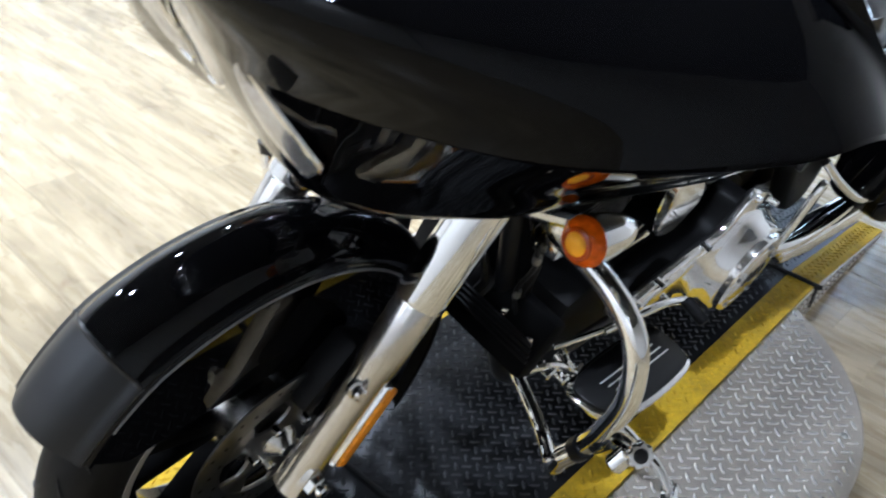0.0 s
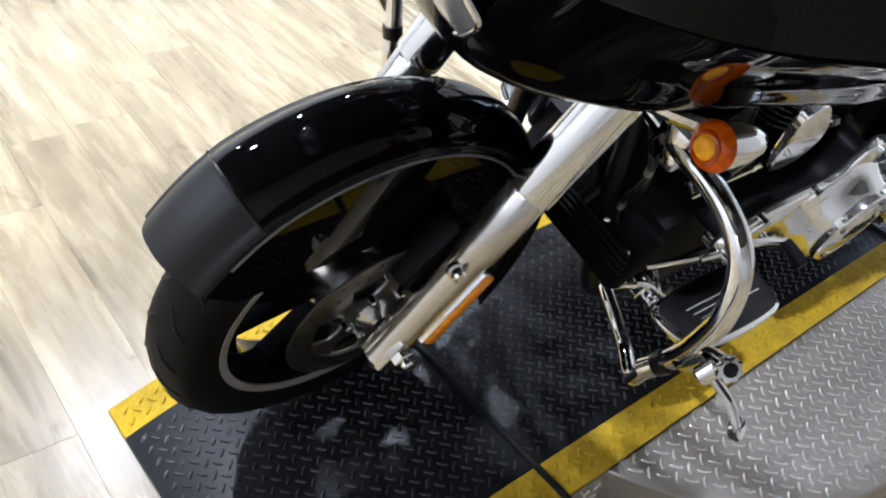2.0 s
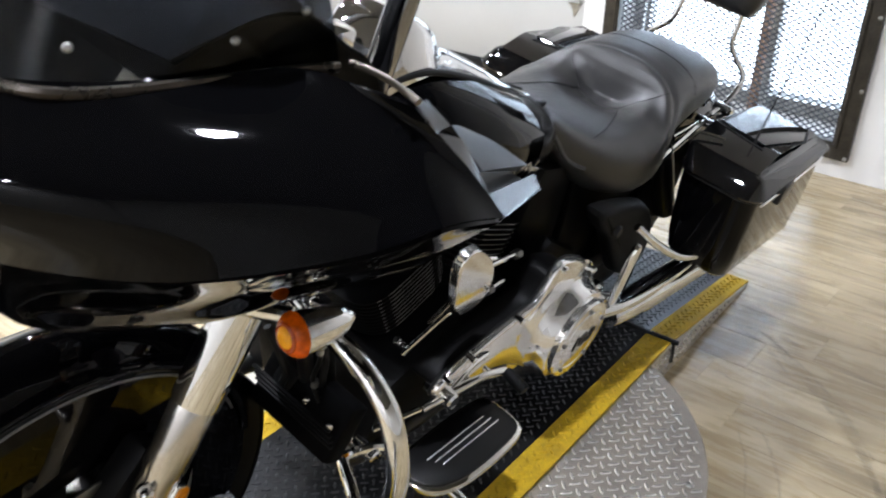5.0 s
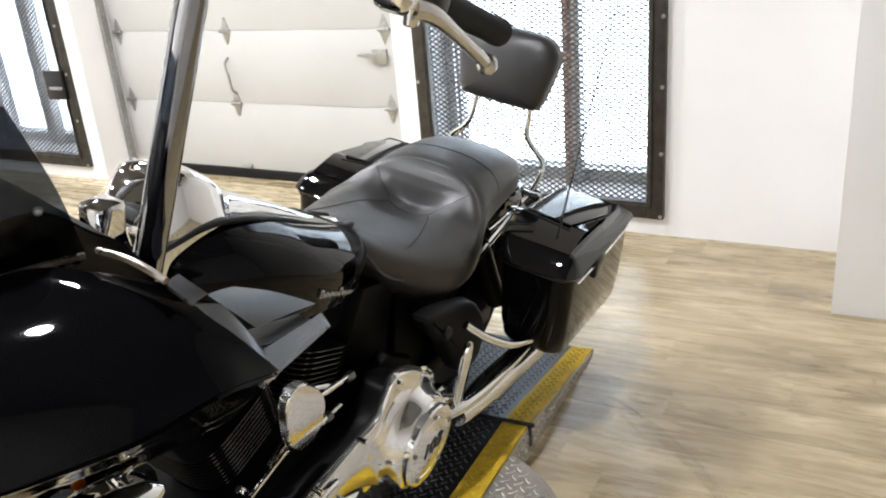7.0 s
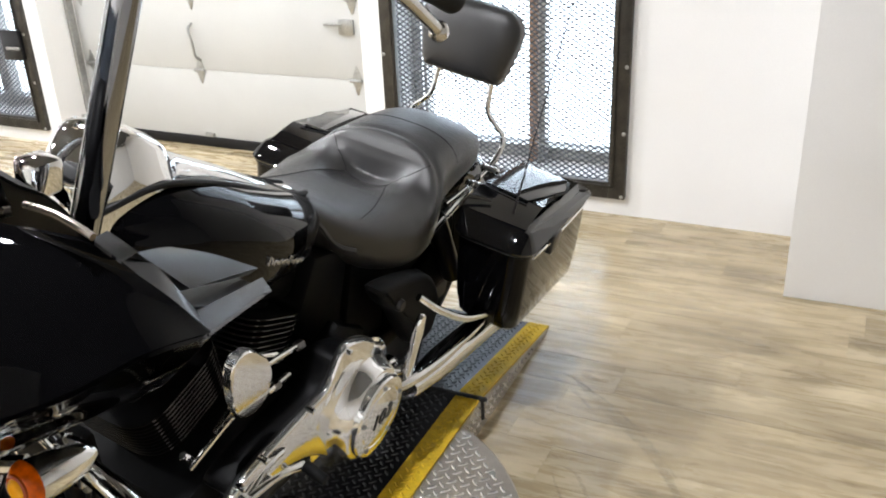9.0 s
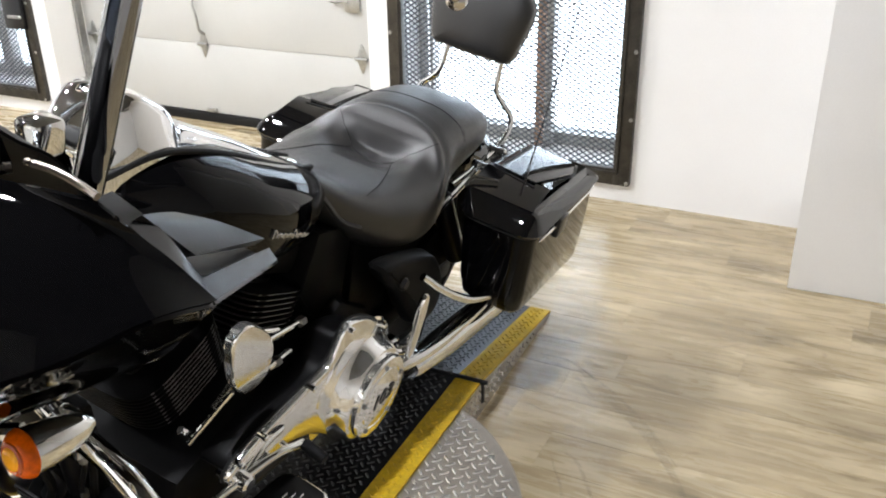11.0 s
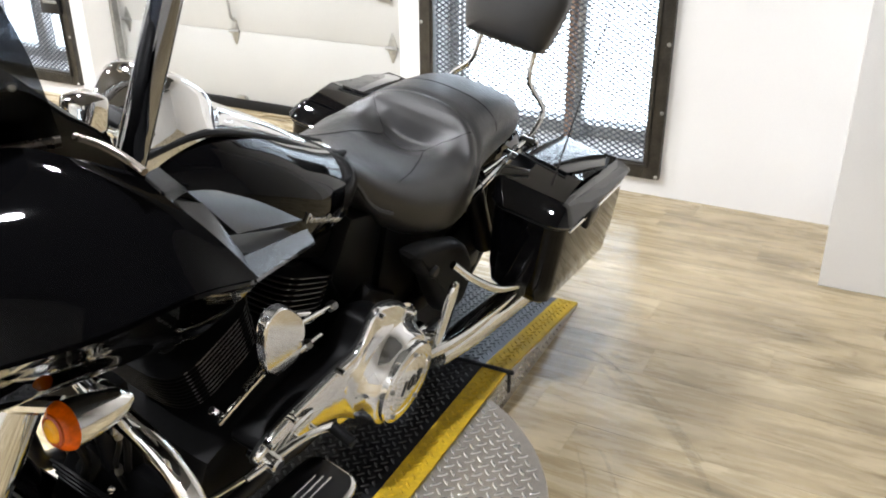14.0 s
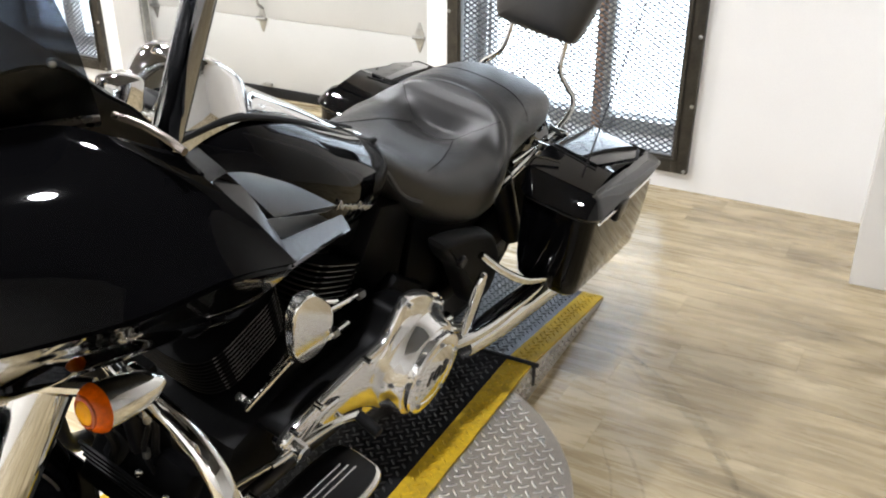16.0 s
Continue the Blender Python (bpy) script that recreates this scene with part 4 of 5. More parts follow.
def side_stand():
    """Chrome stand swung out to the left, its foot on the turntable."""
    foot = Vector((.623, -.468, .144))
    st = part("side_stand", tube([(.585, -.17, .25), (.603, -.28, .212), (.622, -.385, .178), (.627, -.430, .166), foot], [0.012, 0.012, 0.0115, 0.010, 0.008], 14, 5), chrome, bike, "chrome side stand, swung out")
    part("stand_foot", slab([(-0.020, -0.013), (0.030, -0.014), (0.040, 0), (0.030, 0.014), (-0.020, 0.013)], 0.008, BIKE.inverted() @ Matrix.Translation((.612, -.412, .0855)) @ pose(0, 0, 0, 0, 0, 205), 0.002, 3), chrome, st)


side_stand()


def floorboard(s):
    o = [(.500, -.245), (.560, -.232), (.700, -.232), (.762, -.245), (.770, -.300), (.757, -.345), (.690, -.357), (.580, -.354), (.515, -.330), (.492, -.285)]
    o = [(x if s < 0 else x + .085, y if s < 0 else -y) for x, y in o]
    o = o if s < 0 else o[::-1]
    z = .282 if s < 0 else .262
    fb = part("floorboard", slab(o, 0.016, Matrix.Translation((0, 0, z)), 0.005, 4), chrome, bike, "chrome-edged rider floorboard")
    c = (sum(p[0] for p in o) / len(o), sum(p[1] for p in o) / len(o))
    inset = [(c[0] + (x - c[0]) * .94, c[1] + (y - c[1]) * .87) for x, y in o]
    part("pad", slab(inset, 0.008, Matrix.Translation((0, 0, z + .014)), 0.003, 4), pad_rubber, fb, "black rubber pad")
    for k in range(3):
        y = s * (.278 + .0125 * k)
        part("pad_strip", rbox((0.165, 0.0035, 0.003), 0.001, Matrix.Translation((c[0] + .008 * k, y, z + .023))), silver_print, fb, "bright inlay strip")


floorboard(-1)
floorboard(1)


def engine():
    case = part("crankcase", merge(slab([(.50, .26), (.86, .24), (.95, .30), (.93, .40), (.80, .45), (.66, .45), (.54, .40)], 0.34, xz(.17), 0.02),
                                   slab([(.90, .25), (1.16, .25), (1.18, .42), (1.05, .50), (.92, .45)], 0.30, xz(.15), 0.02)), engine_black, bike, "black engine and gearbox cases")
    for base, tilt in (((.700, 0, .37), -22.5), ((.775, 0, .37), 22.5)):
        m = Matrix.Translation(base) @ pose(0, 0, 0, 0, tilt, 0)
        cyl = part("cylinder", lathe([(0, 0), (0.07, 0), (0.07, 0.26), (0, 0.26)], m, 32), engine_black, case, "black finned cylinder")
        for k in range(10):
            z = 0.146 + 0.0112 * k
            w = 0.106 + 0.0006 * k
            o = [(math.copysign(w * abs(math.cos(q)) ** .5, math.cos(q)), math.copysign(.118 * abs(math.sin(q)) ** .5, math.sin(q))) for q in (2 * math.pi * (j + .5) / 20 for j in range(20))]
            fin = part("cooling_fin", slab(o, 0.0036, m @ Matrix.Translation((0, 0, z)), 0.0006, 3, 1), engine_black, cyl)
            for q in (-1, 1):
                oo = [(x * 1.008, y * 1.008) for x, y in o if y * q > .088 and x > -w * .80]
                oo += [(x, q * .086) for x, _ in oo[::-1]]
                part("fin_edge", slab(oo, 0.0018, m @ Matrix.Translation((0, 0, z + 0.0012)), 0), fin_metal, cyl, "machined fin edge")
        part("rocker_box", rbox((0.16, 0.17, 0.075), 0.02, m @ Matrix.Translation((0, 0, 0.305))), engine_black, cyl, "black rocker box")
    horn = slab([(.591, .652), (.588, .690), (.600, .712), (.624, .716), (.650, .702), (.690, .660), (.706, .615), (.706, .566), (.690, .548), (.660, .546), (.628, .568), (.606, .600)], 0.020, xz(-.196), 0.004, 4, 3, 0.97)
    bmesh.ops.bisect_plane(horn, geom=horn.verts[:] + horn.edges[:] + horn.faces[:], plane_co=(.65, 0, .632), plane_no=(.25, 0, 1))
    for v in horn.verts:
        below = .632 - v.co.z - .25 * (v.co.x - .65)
        if v.co.y < -.205 and below > 0:
            v.co.y += below * .15
    horn.transform(Matrix.Translation((.008, 0, -.009)))
    part("horn_cover", horn, chrome_cover, case, "faceted chrome horn cover", 12)
    part("pushrod", rod((.585, -.150, .450), (.640, -.190, .552), 0.0052, 10, 0.001), chrome, case)
    part("pushrod", rod((.600, -.140, .452), (.585, -.13, .47), 0.008, 10, 0.001), chrome, case)
    part("throttle_rod", rod((.735, -.15, .60), (.80, -.16, .575), 0.006, 10, 0.001), chrome, case)
    part("pushrod", rod((.746, -.17, .583), (.866, -.17, .567), 0.0060, 10, 0.001), chrome, case)
    part("pushrod", rod((.765, -.17, .512), (.834, -.17, .512), 0.0075, 10, 0.001), chrome, case)
    part("rod_nut", rod((.850, -.17, .569), (.868, -.17, .566), 0.011, 6, 0.002), cast, case)
    part("rod_nut", rod((.785, -.17, .512), (.800, -.17, .512), 0.011, 6, 0.002), cast, case)
    part("lifter_block", rbox((0.055, 0.012, 0.010), 0.003, Matrix.Translation((.655, -.16, .515)) @ pose(0, 0, 0, 0, -28, 0)), polished, case)
    # primary case: inner black back, chrome cover, derby cover
    prim = [(.575, .430), (.592, .450), (.650, .468), (.762, .483), (.856, .494), (.888, .535), (.908, .566), (.950, .560), (1.010, .530), (1.075, .470), (1.105, .390), (1.090, .310), (1.040, .258), (.965, .252),
            (.905, .285), (.830, .345), (.730, .388), (.620, .405), (.585, .412)]
    part("primary_case", slab([(.85 + (c[0] - .85) * .92, .40 + (c[1] - .40) * .82) for c in prim], 0.064, xz(-.165), 0.004, 3), engine_black, case, "black inner primary case")
    cov = part("primary_cover", slab(prim, 0.017, xz(-.229), 0.005, 3, 3, 0.985), chrome_cover, case, "chrome primary cover")
    DCX, DCZ = .998, .361
    my = xz(-.266) @ Matrix.Translation((DCX, DCZ, 0))
    part("derby_housing", lathe([(0.150, -0.040), (0.136, -0.034), (0.122, -0.022), (0.113, -0.004), (0.1065, 0.012), (0.1035, 0.0165), (0.099, 0.018), (0, 0.018)], my, 72), chrome_cover, cov)
    der = part("derby_cover", lathe([(0.0935, 0.012), (0.0945, 0.026), (0.0945, 0.031), (0.0915, 0.0350), (0.078, 0.0362), (0.072, 0.0362), (0.0705, 0.0342), (0.0680, 0.0342), (0.0665, 0.0362), (0.04, 0.0380), (0, 0.0388)], my, 64), chrome_cover, cov, "round chrome derby cover")
    for i in range(5):
        a = radians(72 * i + 90)
        part("cover_screw", lathe([(0, 0.005), (0.004, 0.005), (0.006, 0.002), (0.006, 0)], my @ Matrix.Translation((0.077 * math.cos(a), 0.077 * math.sin(a), 0.035)), 10), cast, der)
    for x, z in ((.60, .452), (.66, .470), (.80, .487), (.915, .556), (1.055, .490), (.62, .41), (.74, .385)):
        part("cover_bolt", rod((x, -.235, z), (x, -.257, z), 0.0065, 10, 0.002), chrome, cov)
    part("cover_seal", tube([(p[0], -.230, p[1]) for p in prim], 0.003, 8, 2, True), black_seal, cov)
    cu = bpy.data.curves.new("number", 'FONT')
    cu.body, cu.size, cu.offset, cu.extrude, cu.align_x, cu.align_y = "103", 0.048, 0.0003, 0.0008, 'CENTER', 'CENTER'
    cu.shear = 0.25
    tmp = bpy.data.objects.new("tmp", cu)
    scene.collection.objects.link(tmp)
    bpy.context.view_layer.update()
    me = bpy.data.meshes.new_from_object(tmp.evaluated_get(bpy.context.evaluated_depsgraph_get()))
    bpy.data.objects.remove(tmp)
    bm = bmesh.new()
    bm.from_mesh(me)
    bm.transform(my @ Matrix.Translation((0, 0, 0.0395)) @ Matrix.Rotation(radians(0), 4, 'Z') @ Matrix.Diagonal((1.15, 1, 1, 1)))
    part("number", bm, satin, der, "black number 103")
    # shift lever
    lev = part("shift_lever", merge(tube([(.56, -.235, .395), (.615, -.245, .405), (.69, -.262, .415), (.752, -.274, .402)], [0.007, 0.010, 0.007, 0.008], 12), rod((.612, -.20, .402), (.612, -.265, .402), 0.017, 16, 0.004)), chrome, case, "chrome gear lever")
    part("shift_peg", lathe([(0, 0), (0.0105, 0.0), (0.0115, 0.004), (0.0115, 0.048), (0.0095, 0.052), (0, 0.052)], along((.752, -.276, .402), (.746, -.330, .396)), 16), rubber, lev, "black rubber shift peg")
    part("shift_rod", rod((.56, -.232, .395), (.475, -.20, .372), 0.0055, 10, 0.001), chrome, lev)
    # regulator and cooler boxes on the down tubes, exhaust, frame
    part("cooler_panel", rbox((0.030, 0.170, 0.330), 0.010, Matrix.Translation((.400, -.065, .520)) @ pose(0, 0, 0, 0, -11, 0)), flat_black, case, "black oil cooler cover on the frame")
    reg = part("regulator", rbox((0.045, 0.190, 0.110), 0.010, Matrix.Translation((.378, -.130, .450)) @ pose(0, 0, 0, 0, 28, 0)), flat_black, case, "black regulator on the frame")
    part("cable_plug", rbox((0.045, 0.045, 0.055), 0.010, Matrix.Translation((.385, -.085, .475)) @ pose(0, 0, 0, 10, 20, 0)), matte, reg)
    part("cable_plug", rbox((0.045, 0.055, 0.05), 0.010, Matrix.Translation((.385, -.185, .405)) @ pose(0, 0, 0, 10, 20, 0)), matte, reg)
    part("pedal_bracket", merge(tube([(.43, -.18, .315), (.455, -.20, .335), (.49, -.215, .33), (.52, -.23, .305)], 0.009, 10), rod((.47, -.17, .325), (.47, -.225, .325), 0.014, 14, 0.003), rod((.505, -.19, .30), (.505, -.24, .30), 0.011, 14, 0.003)), chrome, case, "chrome lever and board brackets")
    part("brake_loop", tube([(.52, -.20, .34), (.515, -.225, .325), (.525, -.238, .31), (.545, -.235, .318)], 0.004, 8), chrome, case)
    part("wiring", tube([(.33, -.07, .60), (.35, -.10, .52), (.36, -.09, .46), (.40, -.13, .40), (.44, -.15, .34)], 0.007, 8), black_seal, case, "black wiring loom")
    part("wiring", tube([(.36, -.14, .68), (.37, -.16, .58), (.385, -.15, .50), (.40, -.17, .42)], 0.006, 8), black_seal, case, "black wiring loom")
    for x, y, z in ((.372, -.128, .640), (.380, -.095, .600), (.352, -.205, .478), (.352, -.150, .490), (.366, -.215, .425)):
        part("frame_bolt", lathe([(0, 0.007), (0.0045, 0.0065), (0.0065, 0.004), (0.0065, 0), (0, 0)], along((x, y, z), (x - .05, y - .03, z + .02)), 10), chrome, case)
    part("brake_line", tube([(.30, -.085, .80), (.335, -.120, .70), (.350, -.165, .61), (.362, -.150, .52), (.390, -.180, .43), (.430, -.195, .36)], 0.0042, 8), satin, case, "thin black brake line")
    part("hose_clamp", tube([(.348, -.164, .618), (.351, -.165, .605)], 0.0062, 10, 1), zinc, case)
    part("hose_clamp", tube([(.362, -.152, .530), (.364, -.152, .516)], 0.0062, 10, 1), zinc, case)
    for k in range(5):
        part("cooler_rib", rbox((0.006, 0.180, 0.006), 0.0015, Matrix.Translation((.353 - .004 * k, -.130, .425 + .016 * k))), engine_black, case)
    for s in (-1, 1):
        part("down_tube", tube([(.33, s * .06, .86), (.37, s * .10, .62), (.42, s * .13, .36), (.50, s * .15, .235), (.80, s * .16, .225), (1.2, s * .17, .235)], 0.019, 12), satin, case, "black frame tube")
    part("air_cleaner", lathe([(0, 0.05), (0.075, 0.048), (0.092, 0.036), (0.095, 0.0), (0, 0)], Matrix.Translation((.66, .17, .60)) @ pose(0, 0, 0, -90, 0, 0), 40), chrome, case, "chrome air cleaner")
    part("exhaust_header", tube([(.60, .14, .58), (.52, .17, .50), (.53, .18, .36), (.65, .19, .30), (.95, .21, .27), (1.25, .23, .27)], 0.024, 14), chrome, case, "chrome exhaust header")


engine()


def exhaust(s):
    p = part("muffler", lathe([(0, 0), (0.024, 0), (0.027, 0.02), (0.036, 0.14), (0.038, 0.62), (0.034, 0.66), (0.030, 0.66), (0.028, 0.60)], along((1.16, s * .285, .325), (1.90, s * .315, .270)), 36), chrome, bike, "chrome muffler")
    part("heat_shield", tube([(1.085, s * .285, .372), (1.16, s * .300, .368), (1.27, s * .305, .352), (1.42, s * .305, .335), (1.56, s * .305, .318)], [0.011, 0.015, 0.0155, 0.015, 0.014], 14), chrome, p)
    part("passenger_peg", slab([(-.016, -.008), (.018, -.012), (.026, .06), (.018, .135), (.004, .150), (-.010, .135), (-.014, .06)], 0.016, xz(s * .288 + .008) @ Matrix.Translation((1.135, .388, 0)) @ Matrix.Rotation(radians(-6), 4, 'Z'), 0.006, 3), chrome, p, "folded chrome passenger peg")
    part("peg_pivot", merge(rod((1.105, s * .23, .385), (1.155, s * .29, .385), 0.012, 12, 0.003), rbox((.04, .03, .035), .006, Matrix.Translation((1.115, s * .245, .40)))), chrome, p)
    part("bag_guard", tube([(1.180, s * .262, .556), (1.225, s * .300, .515), (1.30, s * .335, .470), (1.42, s * .345, .425), (1.50, s * .335, .385), (1.56, s * .31, .35)], 0.0095, 12), chrome, p, "chrome saddlebag guard rail")


exhaust(-1)
exhaust(1)


def tank():
    rings = []
    for x, w, top, low, flat in ((.480, .050, .925, .800, .6), (.510, .105, .962, .765, .7), (.590, .150, .970, .725, .75), (.700, .168, .940, .705, .8), (.800, .166, .893, .695, .8), (.890, .150, .850, .692, .8), (.960, .124, .818, .690, .75), (1.035, .080, .780, .690, .7)):
        ring = []
        for k in range(32):
            a = 2 * math.pi * k / 32
            c, s = math.cos(a), math.sin(a)
            y = w * math.copysign(abs(c) ** 0.75, c)
            h = (top - low) / 2
            z = (top + low) / 2 + h * math.copysign(abs(s) ** (0.8 if s > 0 else 0.6), s)
            ring.append(Vector((x, y, z)))
        rings.append(ring)
    fine = list(zip(*[spline(list(c), 5) for c in zip(*rings)]))
    t = part("fuel_tank", loft(fine), paint, bike, "black gloss fuel tank", 60)
    # long chrome console
    prof = ((.478, .058, .985), (.500, .066, 1.022), (.530, .071, 1.050), (.570, .073, 1.050), (.605, .072, 1.032), (.628, .068, 1.012), (.648, .060, .986), (.680, .052, .970), (.740, .050, .938), (.810, .048, .902), (.880, .044, .862), (.955, .036, .820), (1.020, .024, .792))
    rings = []
    for x, w, top in prof:
        drop = 0.070 if x < .66 else 0.028
        half = [(0, 0), (.35, -.001), (.62, -.004), (.74, -.010), (.80, -.020), (.90, -drop * .62), (1.04, -drop), (1.10, -drop - .04)]
        sec = [(-a, b) for a, b in half[:0:-1]] + half
        rings.append([Vector((x, w * a, top + b)) for a, b in sec])
    fine = list(zip(*[spline(list(c), 4) for c in zip(*rings)]))
    con = part("console", loft(fine), chrome, t, "long chrome tank console", 60)
    for s in (-1, 1):
        part("console_gasket", tube([(.482, s * .066, .958), (.56, s * .078, .972), (.635, s * .080, .958), (.75, s * .074, .912), (.883, s * .062, .846), (.99, s * .045, .797), (1.05, s * .03, .774)], 0.0055, 8, 5), black_seal, con, "black rubber gasket")
    # script on the tank side, as plain strokes
    strokes = []
    for k in range(7):
        x = .735 + .017 * k
        z = .803 - .0075 * k
        yy = -.1690 + .0016 * k
        hh = .015 if k in (0, 4) else .0075
        strokes.append(tube([(x, yy - .003, z), (x + .006, yy - .004, z + hh), (x + .011, yy - .004, z + hh * .4), (x + .009, yy - .003, z - .001), (x + .020, yy - .003, z + .002)], 0.0012, 5, 3))
    part("badge", merge(*strokes), silver_print, t, "silver script strokes")


tank()


def seat():
    """One-piece seat: broad rider bucket, pressed pocket in the bolster, piped edge, raised pillion."""
    st = ((.960, .062, .822, .775), (1.000, .104, .808, .725), (1.070, .146, .775, .650), (1.150, .180, .750, .598), (1.230, .202, .740, .575), (1.300, .207, .740, .573), (1.350, .199, .746, .580),
          (1.395, .186, .768, .596), (1.425, .173, .786, .612), (1.480, .159, .796, .630), (1.560, .151, .797, .645), (1.650, .144, .788, .655), (1.720, .130, .770, .662), (1.765, .092, .745, .668))
    rings = []
    for x, w, top, low in st:
        ring = []
        h = top - low
        for k in range(96):
            a = 2 * math.pi * k / 96
            c, s = math.cos(a), math.sin(a)
            y = w * math.copysign(abs(c) ** 0.7, c)
            z = (top + low) / 2 + h / 2 * math.copysign(abs(s) ** (0.75 if s > 0 else 0.45), s)
            ring.append(Vector((x, y, z)))
        rings.append(ring)
    fine = list(zip(*[spline(list(c), 14) for c in zip(*rings)]))
    bm = loft(fine)
    for v in bm.verts:
        x, y, z = v.co
        if z < .68 or not 1.06 < x < 1.45:
            continue
        d = max(0, 1 - ((x - 1.24) / .17) ** 2) * 0.013 * max(0, 1 - (y / .15) ** 2)
        q = (x - 1.362) / (.11 if x < 1.362 else .062)
        d += max(0, 1 - q * q) ** 1.5 * 0.030 * max(0, 1 - (y / .125) ** 2) ** 1.2
        e = abs(y) / (.072 + 0.8 * max(0, x - 1.350))
        if e < 1:                                        # the pan sinks to the cross seam, a steep face rises behind it
            if x < 1.356:
                g = .016 * math.exp(-((1.356 - x) / .035) ** 2)
            else:
                g = float(np.interp(x, (1.356, 1.365, 1.374, 1.386, 1.402, 1.425), (.016, .014, .002, -.008, -.006, 0)))
            d += g * (1 - e ** 2) ** 0.7
            v.co.x += float(np.interp(x, (1.352, 1.362, 1.374, 1.386, 1.405), (0, .027, .021, .013, 0))) * (1 - e ** 2) ** 0.6
        v.co.z -= d
    skin = BVHTree.FromBMesh(bm)

    def on_skin(pts, lift=0.0, n=6):
        out = []
        for p in spline(pts, n):
            hit, nrm = skin.find_nearest(p)[:2]
            out.append(hit + nrm * lift)
        return out
    # soft raised bolster edge between rider and pillion, with a crease behind it
    edge = on_skin([(1.255, -.192, .690), (1.320, -.184, .700), (1.372, -.163, .722), (1.405, -.132, .752), (1.425, -.09, .78), (1.440, -.03, .79), (1.440, .03, .79), (1.425, .09, .78), (1.405, .132, .752), (1.372, .163, .722), (1.320, .184, .700), (1.255, .192, .690)], 0, 8)
    bm.normal_update()
    for v in bm.verts:
        if not 1.2 < v.co.x < 1.52 or v.co.z < .62:
            continue
        k = min(range(len(edge)), key=lambda i_: (edge[i_] - v.co).length_squared)
        gap_ = (edge[k] - v.co).length
        fade = min(1, max(0, (edge[k].x - 1.255) / .06))
        behind = (v.co - edge[k]).x > 0.004
        v.co += v.normal * fade * (0.0065 * math.exp(-(gap_ / .015) ** 2) - (0.004 * math.exp(-((gap_ - .024) / .010) ** 2) if behind else 0))
    skin = BVHTree.FromBMesh(bm)
    down = Matrix.Translation((0, 0, -.016))
    bm.transform(down)
    s_ = part("seat", bm, leather, bike, "black stitched leather seat", 70)

    def seam(pts, r, mat_, name="seam", lift=0.0):
        line = tube(on_skin(pts, lift), r, 6, 1)
        line.transform(down)
        part(name, line, mat_, s_)
    for q in (-1, 1):
        seam([(1.415, q * .134, .768), (1.392, q * .108, .735), (1.372, q * .084, .710), (1.354, q * .066, .695), (1.315, q * .076, .700), (1.270, q * .090, .712), (1.186, q * .114, .725), (1.110, q * .127, .733)], 0.0015, black_seal)
    seam([(1.354, -.066, .695), (1.353, -.03, .69), (1.353, .03, .69), (1.354, .066, .695)], 0.0019, black_seal)
    seam([(1.53, -.14, .74), (1.545, -.07, .80), (1.55, 0, .80), (1.545, .07, .80), (1.53, .14, .74)], 0.0014, black_seal)
    for q in (-1, 1):
        seam([(.968, q * .02, .825), (.975, q * .060, .805), (.998, q * .100, .765), (1.03, q * .13, .71), (1.07, q * .155, .69)], 0.0060, leather, "piping", 0.001)
    part("seat_rail", tube([(1.30, -.19, .60), (1.45, -.17, .60), (1.60, -.155, .605), (1.75, -.135, .61)], 0.008, 8), chrome, s_)


seat()


def side_cover(s):
    o = [(1.055, .620), (1.150, .602), (1.300, .548), (1.380, .470), (1.410, .400), (1.400, .340), (1.350, .320), (1.285, .345), (1.210, .430), (1.140, .520), (1.080, .572)]
    c = part("side_cover", slab(o, 0.045, xz(-.185) if s < 0 else xz(.23), 0.014, 3, 4, 0.93), engine_black, bike, "black side cover")
    part("cover_knob", lathe([(0, 0.012), (0.012, 0.012), (0.015, 0.006), (0.015, 0)], (xz(-.228) if s < 0 else xz(.232)) @ Matrix.Translation((1.155, .535, 0)), 20), satin, c)
    part("frame_cover", slab([(1.10, .62), (1.50, .60), (1.52, .36), (1.30, .30), (1.12, .36)], 0.02, xz(-.110) if s < 0 else xz(.13), 0.004), engine_black, c, "black inner frame cover")
    part("swingarm_cover", slab([(1.28, .42), (1.50, .50), (1.62, .44), (1.64, .30), (1.45, .27), (1.30, .32)], 0.03, xz(-.120) if s < 0 else xz(.15), 0.006), flat_black, c, "black swingarm")
    part("battery_cover", slab([(.97, .69), (1.10, .66), (1.10, .45), (1.02, .44), (.93, .56)], 0.22 if s < 0 else 0.02, xz(.10) if s < 0 else xz(.2), 0.01), engine_black, c, "black frame cover")


side_cover(-1)
side_cover(1)


